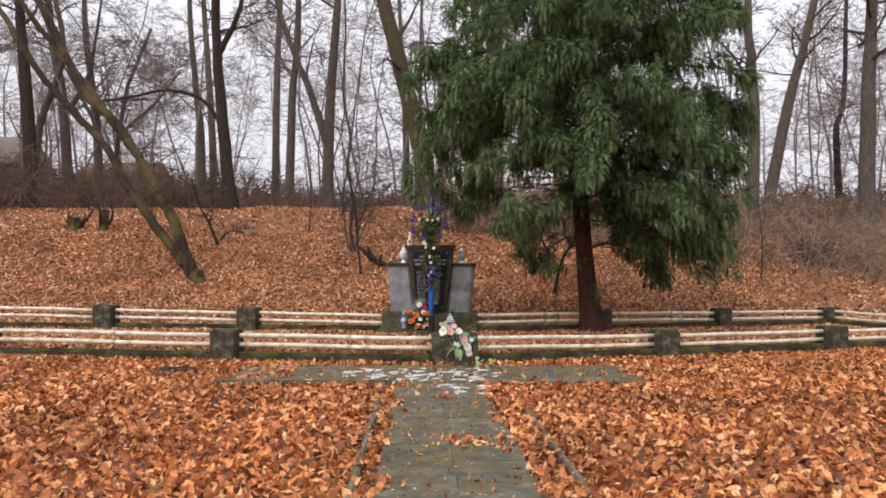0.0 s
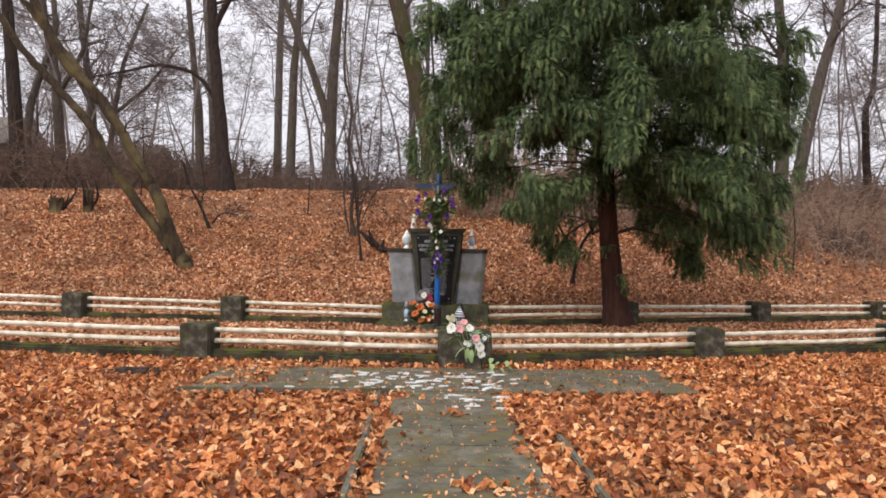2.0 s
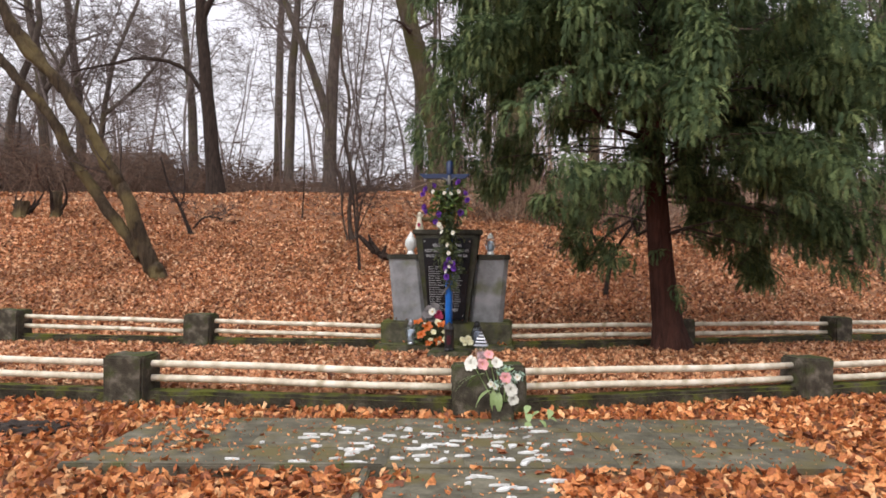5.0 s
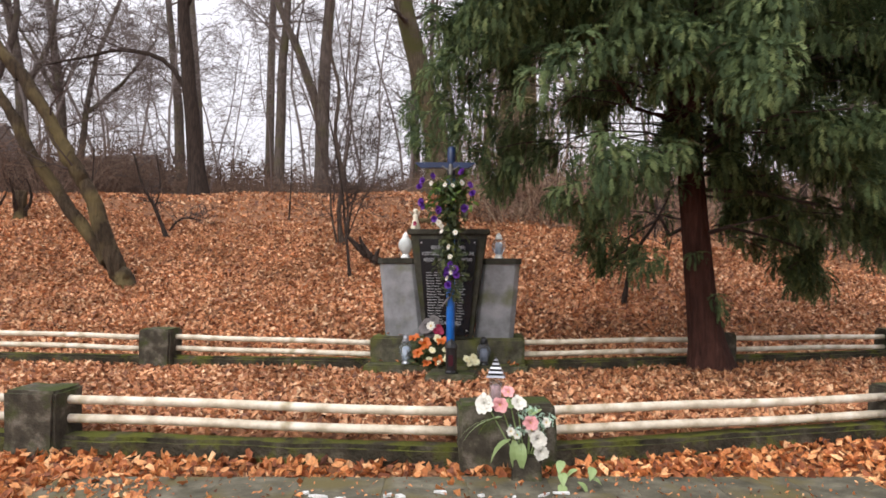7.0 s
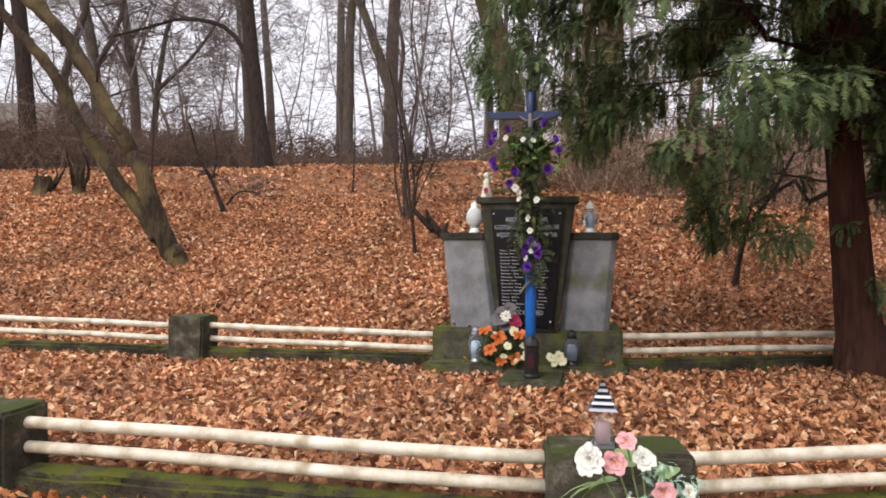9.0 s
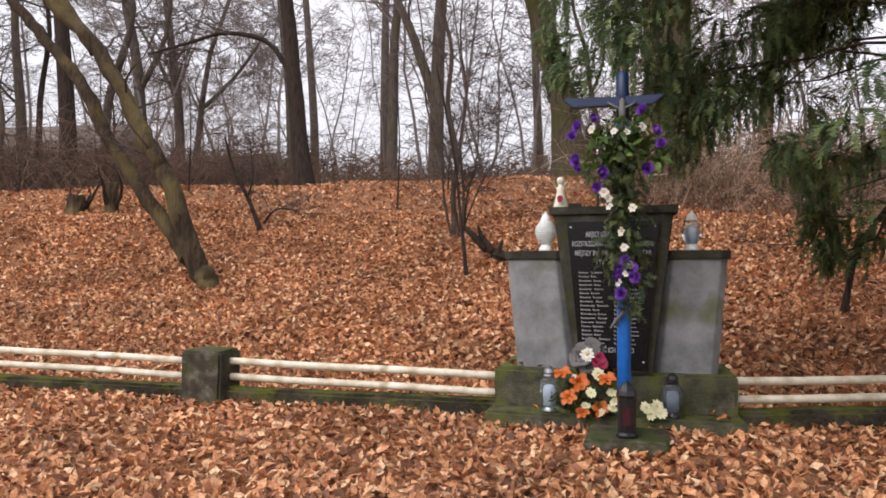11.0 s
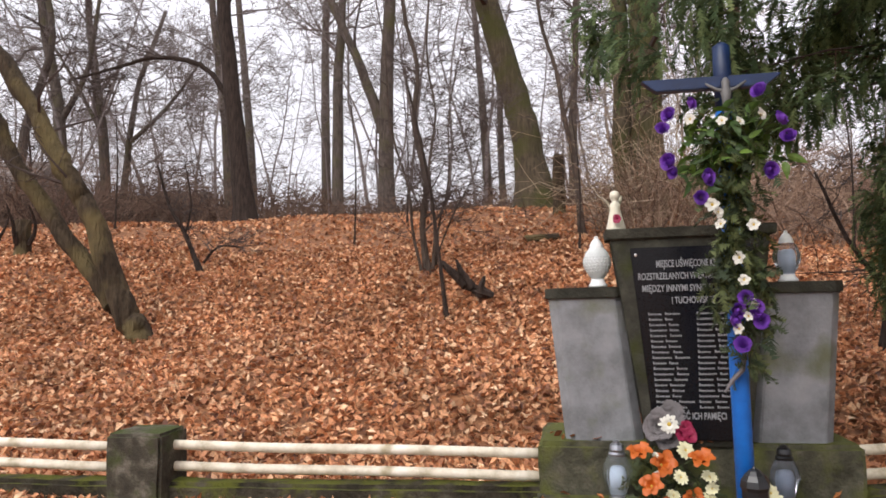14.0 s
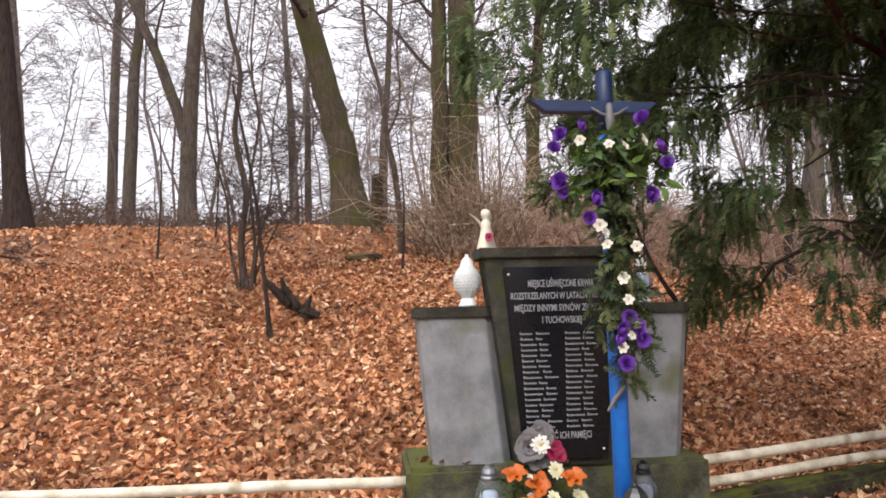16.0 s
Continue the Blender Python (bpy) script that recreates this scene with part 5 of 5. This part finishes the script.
# garland on the cross
gar = thing("garland", "faded green garland with purple and white flowers tied to the cross", "garland", (0.1, -0.755, 0.0))
spots = [(0.0, -0.08, 2.30 - 0.05 * i, 0.07 if i < 9 else 0.04, 20) for i in range(20)]
needles("fir_greenery", spots + [(-0.06, -0.09, 1.42, 0.05, 26), (0.09, -0.09, 1.38, 0.05, 26), (0.04, -0.08, 1.16, 0.04, 20), (0.02, -0.08, 1.0, 0.025, 10), (-0.1, -0.09, 1.3, 0.035, 14), (0.11, -0.09, 1.2, 0.035, 14)], M_OLIVE, gar, 0.7, 3, "drooping faded fir sprigs")
spots = [(-0.13, -0.11, 2.18, 0.06, 16), (0.12, -0.11, 2.12, 0.06, 14), (-0.05, -0.12, 2.05, 0.07, 16), (0.16, -0.11, 2.02, 0.05, 10), (-0.16, -0.1, 2.02, 0.05, 10), (0.0, -0.12, 2.2, 0.08, 16)]
r = random.Random(9)
bm = bmesh.new()
for x, y, z, sp, n in spots:
    for _ in range(n * 2):
        b2 = leaf_blade(r.uniform(0.06, 0.12), r.uniform(0.028, 0.05), r.uniform(0, 0.8))
        bmesh.ops.transform(b2, matrix=pose(x + r.gauss(0, sp), y + r.gauss(0, 0.03), z + r.gauss(0, sp), r.uniform(-60, 90), r.uniform(-60, 60), r.uniform(0, 360)), verts=b2.verts)
        tmp = bpy.data.meshes.new("tmp")
        b2.to_mesh(tmp)
        b2.free()
        bm.from_mesh(tmp)
        bpy.data.meshes.remove(tmp)
part("leaves", bm, M_GREEN, gar, "bright green artificial leaves")
for x, z in ((-0.30, 2.27), (-0.34, 2.20), (-0.31, 2.03), (-0.29, 1.98), (-0.14, 1.94), (-0.17, 1.84), (0.26, 2.12), (0.22, 2.21), (0.16, 1.96), (0.14, 2.36), (-0.20, 2.32), (0.02, 1.33), (-0.03, 1.27), (0.08, 1.22), (0.05, 1.28), (-0.01, 1.10), (-0.05, 1.22)):
    put_flower(gar, "purple", x, -0.165, z, r.uniform(0.66, 0.9), r.uniform(50, 100), r.uniform(-60, 60))
for x, z in ((-0.05, 2.22), (0.03, 2.21), (-0.20, 2.24), (0.13, 2.24), (-0.08, 1.70), (0.0, 1.53), (0.07, 1.69), (0.02, 1.24), (-0.02, 1.18), (0.05, 1.30), (-0.12, 1.80), (-0.10, 1.76), (0.01, 1.42)):
    put_flower(gar, "white", x, -0.175, z, r.uniform(0.45, 0.72), r.uniform(55, 95), r.uniform(-50, 50))
V, F = [], []
tube(V, F, [Vector(p) for p in ((0.02, -0.06, 1.05), (0.0, -0.075, 0.97), (-0.05, -0.08, 0.92), (-0.09, -0.085, 0.86))], [0.012, 0.014, 0.012, 0.006], 6)
part_me("ribbon", mesh_of("ribbon", V, F, M_WITHERED), gar, "tattered grey ribbon end")

# ---- grave lanterns ----
M_GLASS = plain("clear_glass", (0.86, 0.92, 0.96), 0.05, transmission=0.93)
M_FROST = plain("frosted_glass", (0.82, 0.86, 0.84), 0.35, transmission=0.35)
M_SMOKE = plain("smoked_glass", (0.38, 0.40, 0.44), 0.08, transmission=0.85)
M_WHITE_PLASTIC = plain("white_plastic", (0.80, 0.80, 0.78), 0.35)
M_SILVER = plain("silver_plastic", (0.34, 0.35, 0.38), 0.3, 0.8)
M_BLACK = plain("black_plastic", (0.012, 0.012, 0.013), 0.3)
M_CANDLE = plain("candle_insert", (0.52, 0.60, 0.72), 0.5)


def lantern(at, label, scale, body, glass, top, lid, foot, base, group="grave lanterns"):
    """A grave lantern: foot, glass body, candle insert and lid."""
    t = thing("grave_lantern", label, "lantern", at, group)
    S = Matrix.Scale(scale, 4)
    part("base", lathe(base, 16), foot, t, at=S, smooth=True)
    g = part("glass", lathe(body, 16 if glass is M_FROST else 8), glass, t, at=S, smooth=glass is M_FROST)
    if glass is not M_FROST:
        part("candle", lathe([(0.04, 0.05), (0.044, 0.16), (0.036, 0.19), (0.02, 0.2)], 12), M_CANDLE, t, at=S, smooth=True)
    part("lid", lathe(top, 16), lid, t, at=S)
    return t, g, S


BASE = [(0.056, 0.0), (0.06, 0.012), (0.045, 0.03), (0.04, 0.05)]
BULB = [(0.035, 0.05), (0.06, 0.085), (0.082, 0.13), (0.086, 0.165), (0.07, 0.215), (0.045, 0.245)]
TOPW = [(0.046, 0.24), (0.038, 0.27), (0.024, 0.295), (0.012, 0.305), (0.012, 0.318), (0.004, 0.322)]
t, g, S = lantern((-0.56, 0.12, 1.42), "white dimpled glass grave lantern on the memorial pillar", 1.05, BULB, M_FROST, TOPW, M_WHITE_PLASTIC, M_WHITE_PLASTIC, BASE)
dimple = mesh_from("dimple", lathe([(0.008, 0), (0.006, 0.003), (0.001, 0.004)], 6), M_FROST)
for j, z in enumerate((0.10, 0.118, 0.136, 0.154, 0.172, 0.19)):
    rr_ = float(np.interp(z, [p[1] for p in BULB], [p[0] for p in BULB]))
    for i in range(22):
        a = 2 * math.pi * (i + 0.5 * (j % 2)) / 22
        part_me("dimple", dimple, g, at=pose(rr_ * math.cos(a) * 0.985, rr_ * math.sin(a) * 0.985, z, 0, 90, math.degrees(a)))
lantern((0.62, 0.17, 1.42), "clear plastic grave lantern with white foot and blue top", 1.02, BULB, M_GLASS, TOPW, M_FROST, M_WHITE_PLASTIC, BASE)
HEXB = [(0.05, 0.04), (0.085, 0.15), (0.08, 0.2), (0.055, 0.255), (0.045, 0.265)]
HEXT = [(0.046, 0.26), (0.05, 0.275), (0.04, 0.285), (0.042, 0.30), (0.036, 0.325), (0.02, 0.335), (0.02, 0.345), (0.004, 0.35)]
lantern((-0.5, -0.15, 0.12), "clear cut-glass grave lantern with silver lid", 1.05, HEXB, M_GLASS, HEXT, M_SILVER, M_SILVER, BASE)
lantern((0.45, -0.14, 0.12), "dark smoked grave lantern with pointed black lid", 1.0, HEXB, M_SMOKE, HEXT, M_BLACK, M_BLACK, BASE)
t = thing("grave_lantern", "tall black grave lantern standing before the blue cross", "lantern", (0.12, -0.87, 0.12), "grave lanterns")
part("body", lathe([(0.072, 0), (0.074, 0.02), (0.062, 0.035), (0.064, 0.27), (0.072, 0.29), (0.066, 0.32), (0.05, 0.345)], 8), M_BLACK, t)
part("lid", lathe([(0.05, 0.34), (0.03, 0.365), (0.012, 0.375), (0.004, 0.385)], 8), M_BLACK, t)
part("window", block(0.05, 0.004, 0.12, 0.001), plain("dull_red_glass", (0.05, 0.012, 0.02), 0.15), t, at=pose(0, -0.061, 0.09))
# lantern with a stepped silver roof on the wide fence post
t = thing("grave_lantern", "square glass grave lantern with stepped silver roof", "lantern", (0.70, -3.74, 0.335), "grave lanterns")
part("base", block(0.11, 0.11, 0.025, 0.005), M_SILVER, t)
part("glass", block(0.092, 0.092, 0.16, 0.004), M_GLASS, t, at=pose(0, 0, 0.024))
part("candle", lathe([(0.035, 0.03), (0.036, 0.12), (0.02, 0.13)], 12), plain("pink_candle", (0.62, 0.36, 0.36), 0.5), t, smooth=True)
for i, (w, z) in enumerate(((0.135, 0.184), (0.108, 0.213), (0.08, 0.241), (0.05, 0.268), (0.025, 0.293))):
    bm = block(w, w, 0.017, 0.003)
    for v in bm.verts:
        if v.co.z > 0.009:
            v.co.x *= 0.86
            v.co.y *= 0.86
    part("roof_tier", bm, M_SILVER, t, at=pose(0, 0, z))
    # black core added as the shaded stripe between this tier and the next
    part("roof_shade_core", block(w * 0.72, w * 0.72, 0.0125, 0.001), M_BLACK, t, at=pose(0, 0, z + 0.0165))

# ---- angel on the slab cap: one plain shape ----
bm = lathe([(0.065, 0.0), (0.062, 0.02), (0.045, 0.09), (0.032, 0.15), (0.036, 0.175), (0.02, 0.195), (0.016, 0.2), (0.028, 0.215), (0.034, 0.235), (0.028, 0.258), (0.01, 0.268)], 16)
for s in (-1, 1):
    b2 = leaf_blade(0.14, 0.075, 0.3, 0.5)
    bmesh.ops.solidify(b2, geom=list(b2.faces), thickness=0.008)
    bmesh.ops.transform(b2, matrix=pose(s * 0.02, 0.03, 0.14, 70, 0, -s * 52), verts=b2.verts)
    tmp = bpy.data.meshes.new("tmp")
    b2.to_mesh(tmp)
    b2.free()
    bm.from_mesh(tmp)
    bpy.data.meshes.remove(tmp)
solo("angel_figurine", bm, plain("cream_plaster", (0.70, 0.66, 0.52), 0.7, bump=0.2), "small cream plaster angel on top of the memorial", "figurine", at=pose(-0.43, 0.1, 1.78, 0, 0, 20), smooth=True)
rose = thing("artificial_rose", "small red artificial flower laid against the angel", "flower", (-0.42, 0.03, 1.80))
put_flower(rose, "red", 0, 0, 0.05, 0.5, 80, -20)

# ---- flowers at the foot of the memorial ----
bq = thing("bouquet", "bouquet of orange and cream artificial flowers by the plinth", "bouquet", (-0.2, -0.2, 0.12))
needles("greenery", [(0.0, 0.0, 0.12, 0.09, 60), (-0.12, 0.0, 0.2, 0.06, 25), (0.15, 0.02, 0.12, 0.06, 25)], M_OLIVE, bq, 0.6, 5)
for kind, x, z, k in (("orange", -0.18, 0.30, 0.9), ("orange", -0.06, 0.25, 0.95), ("orange", -0.12, 0.14, 0.85), ("orange", 0.16, 0.27, 0.9), ("orange", 0.1, 0.06, 0.8), ("orange", -0.02, 0.02, 0.7),
                      ("cream", 0.04, 0.19, 0.95), ("cream", 0.2, 0.19, 1.0), ("cream", 0.12, 0.04, 0.95), ("cream", 0.0, 0.08, 0.9), ("cream", 0.2, 0.07, 0.95), ("cream", 0.22, 0.12, 0.9), ("white", -0.09, 0.31, 0.5), ("white", -0.08, 0.2, 0.5)):
    put_flower(bq, kind, x, -0.08 - rng.uniform(0, 0.05), z, k * (0.85 if kind == "orange" else 0.8), rng.uniform(25, 70), rng.uniform(-45, 45))
bq = thing("bouquet", "withered grey bouquet with white daisy and crimson rose", "bouquet", (-0.18, -0.12, 0.44))
put_flower(bq, "grey", -0.06, 0.0, 0.12, 0.95, 70, -15)
put_flower(bq, "grey", 0.0, 0.03, 0.17, 0.85, 60, 10)
put_flower(bq, "grey", -0.02, 0.02, 0.06, 0.8, 75, 0)
put_flower(bq, "daisy", -0.01, -0.07, 0.15, 1.0, 75, -10)
for x, z in ((0.08, 0.12), (0.10, 0.08), (0.05, 0.09)):
    put_flower(bq, "red", x, -0.05, z, 0.75, 75, 20)
put_flower(bq, "cream", 0.07, -0.08, 0.0, 0.9, 70, 10)
bq = thing("bouquet", "white flowers lying beside the dark lantern", "bouquet", (0.3, -0.2, 0.12))
needles("greenery", [(0.0, 0.0, 0.06, 0.05, 25)], M_OLIVE, bq, 0.5, 6)
for x, z in ((-0.05, 0.08), (0.03, 0.1), (0.0, 0.04), (0.06, 0.05)):
    put_flower(bq, "cream", x, -0.06, z, 0.9, rng.uniform(40, 80), rng.uniform(-40, 40))

# ---- vase with flowers before the wide post ----
vase = thing("vase_of_flowers", "dark stone vase holding white and pink artificial flowers", "vase", (0.91, -4.08, -0.12))
part("vase", block(0.19, 0.17, 0.2, 0.012, 0.006, 4, 1), M_CONCRETE, vase, "dark grey stone vase")
V, F = [], []
r = random.Random(2)
for kind, x, z, k, rx, rz in (("bigwhite", -0.26, 0.53, 1.0, 70, -25), ("pink", -0.17, 0.53, 1.0, 80, 0), ("pink", -0.12, 0.60, 0.8, 60, 0), ("bigwhite", -0.06, 0.53, 0.75, 60, 20), ("pink", 0.02, 0.42, 0.95, 80, 15), ("bigwhite", 0.06, 0.32, 0.85, 85, 20),
                              ("bigwhite", 0.08, 0.24, 0.75, 95, 20), ("white", 0.03, 0.37, 1.1, 80, 20), ("white", -0.10, 0.36, 0.7, 80, 0), ("white", -0.06, 0.34, 0.7, 80, 0), ("white", 0.12, 0.42, 0.8, 70, 30)):
    put_flower(vase, kind, x, -0.06 - r.uniform(0, 0.06), z, k * 0.78, rx, rz)
    V, F = [], []
    tube(V, F, [Vector((x * 0.2, 0, 0.15)), Vector((x * 0.7, -0.02, 0.15 + (z - 0.15) * 0.6)), Vector((x, -0.06, z))], [0.005, 0.005, 0.004], 5)
    part_me("stem", mesh_of("stem", V, F, M_PALEGREEN), vase)
for x, z, ln, w, rx, rz in ((-0.16, 0.44, 0.2, 0.12, -10, 75), (-0.1, 0.3, 0.2, 0.11, -20, 100), (-0.03, 0.28, 0.18, 0.07, -60, 175), (-0.08, 0.3, 0.2, 0.07, -65, 190), (0.03, 0.46, 0.16, 0.1, 30, -20), (-0.1, 0.5, 0.16, 0.1, 40, 20)):
    part("leaf", leaf_blade(ln, w, 0.5), M_PALEGREEN, vase, at=pose(x, -0.07, z, rx, 0, rz))
for ln, rz in ((0.34, 95), (0.3, 104), (0.26, 88)):
    part("grass_blade", leaf_blade(ln, 0.014, 0.7), M_PALEGREEN, vase, at=pose(-0.14, -0.05, 0.42, 15, 0, rz))
needles("mint_sprig", [(0.03, -0.05, 0.48, 0.04, 30), (0.09, -0.05, 0.42, 0.04, 24), (-0.07, -0.08, 0.36, 0.03, 14)], M_MINT, vase, 0.3, 7, "pale mint-green sprigs")
for k in range(7):
    if k == 0:
        ivy = thing("ivy_sprig", "sprig of green leaves lying in the fallen leaves", "plant", (1.22, -4.2, -0.1))
    part("leaf", leaf_blade(0.1, 0.06, 0.6), M_PALEGREEN, ivy, at=pose((k % 3 - 1) * 0.09, (k // 3) * 0.05 - 0.1, 0.05 + 0.02 * k, -10, r.uniform(-20, 20), r.uniform(90, 290)))

# ---- damp earth turned up among the leaves ----
bm = bmesh.new()
bmesh.ops.create_icosphere(bm, subdivisions=4, radius=1)
for v in bm.verts:
    v.co = Vector((v.co.x * 0.3, v.co.y * 0.22, max(-0.03, v.co.z * 0.05))) * (1 + 0.5 * noise.noise(v.co * 2.3)) + noise.noise_vector(v.co * 7) * 0.02
solo("earth_patch", bm, noise_mat("damp_earth", [(0.008, 0.006, 0.005), (0.03, 0.021, 0.016), (0.06, 0.042, 0.03)], scale=20, rough=0.9, bump=1.0, bump_scale=50, spec=0.3), "patch of dark damp earth and rotten leaves", "earth", at=pose(-2.95, -4.95, ground_z(-2.95, -4.95) + 0.03, 0, 0, 15))

# ---- white chips on the slabs ----
rng = random.Random(14)
bm = bmesh.new()
for i in range(120):
    if i < 104:
        u, v = max(-1.6, min(1.1, rng.gauss(-0.2, 0.62))), rng.choice((0.2, 0.45, 0.62, 0.9, 1.1)) + rng.gauss(0, 0.07)
    else:
        u, v = rng.uniform(-0.1, 0.5), rng.uniform(-0.8, 0.1)
    p = TO + TU * u + TV * v
    n = 7
    a0, ln, w = rng.choice((0.1, 0.1, 0.2, 0.9)) + rng.gauss(0, 0.15), rng.uniform(0.012, 0.085), rng.uniform(0.005, 0.02)
    low, high = [], []
    for k in range(n):
        a = 2 * math.pi * k / n
        q = Vector((math.cos(a) * ln * rng.uniform(0.25, 1.3), math.sin(a) * w * rng.uniform(0.3, 1.9), 0))
        q.rotate(Euler((0, 0, a0)))
        low.append(bm.verts.new((p.x + q.x, p.y + q.y, -0.085)))
        high.append(bm.verts.new((p.x + q.x * 0.92, p.y + q.y * 0.92, -0.064)))
    bm.faces.new(high)
    for k in range(n):
        bm.faces.new((low[k], low[(k + 1) % n], high[(k + 1) % n], high[k]))
solo("white_chips", bm, noise_mat("white_lime", [(0.40, 0.39, 0.36), (0.64, 0.64, 0.62), (0.76, 0.76, 0.74)], scale=14, rough=0.9, bump=0.3), "white lime chips scattered over the slabs", "debris", kind="stuff")
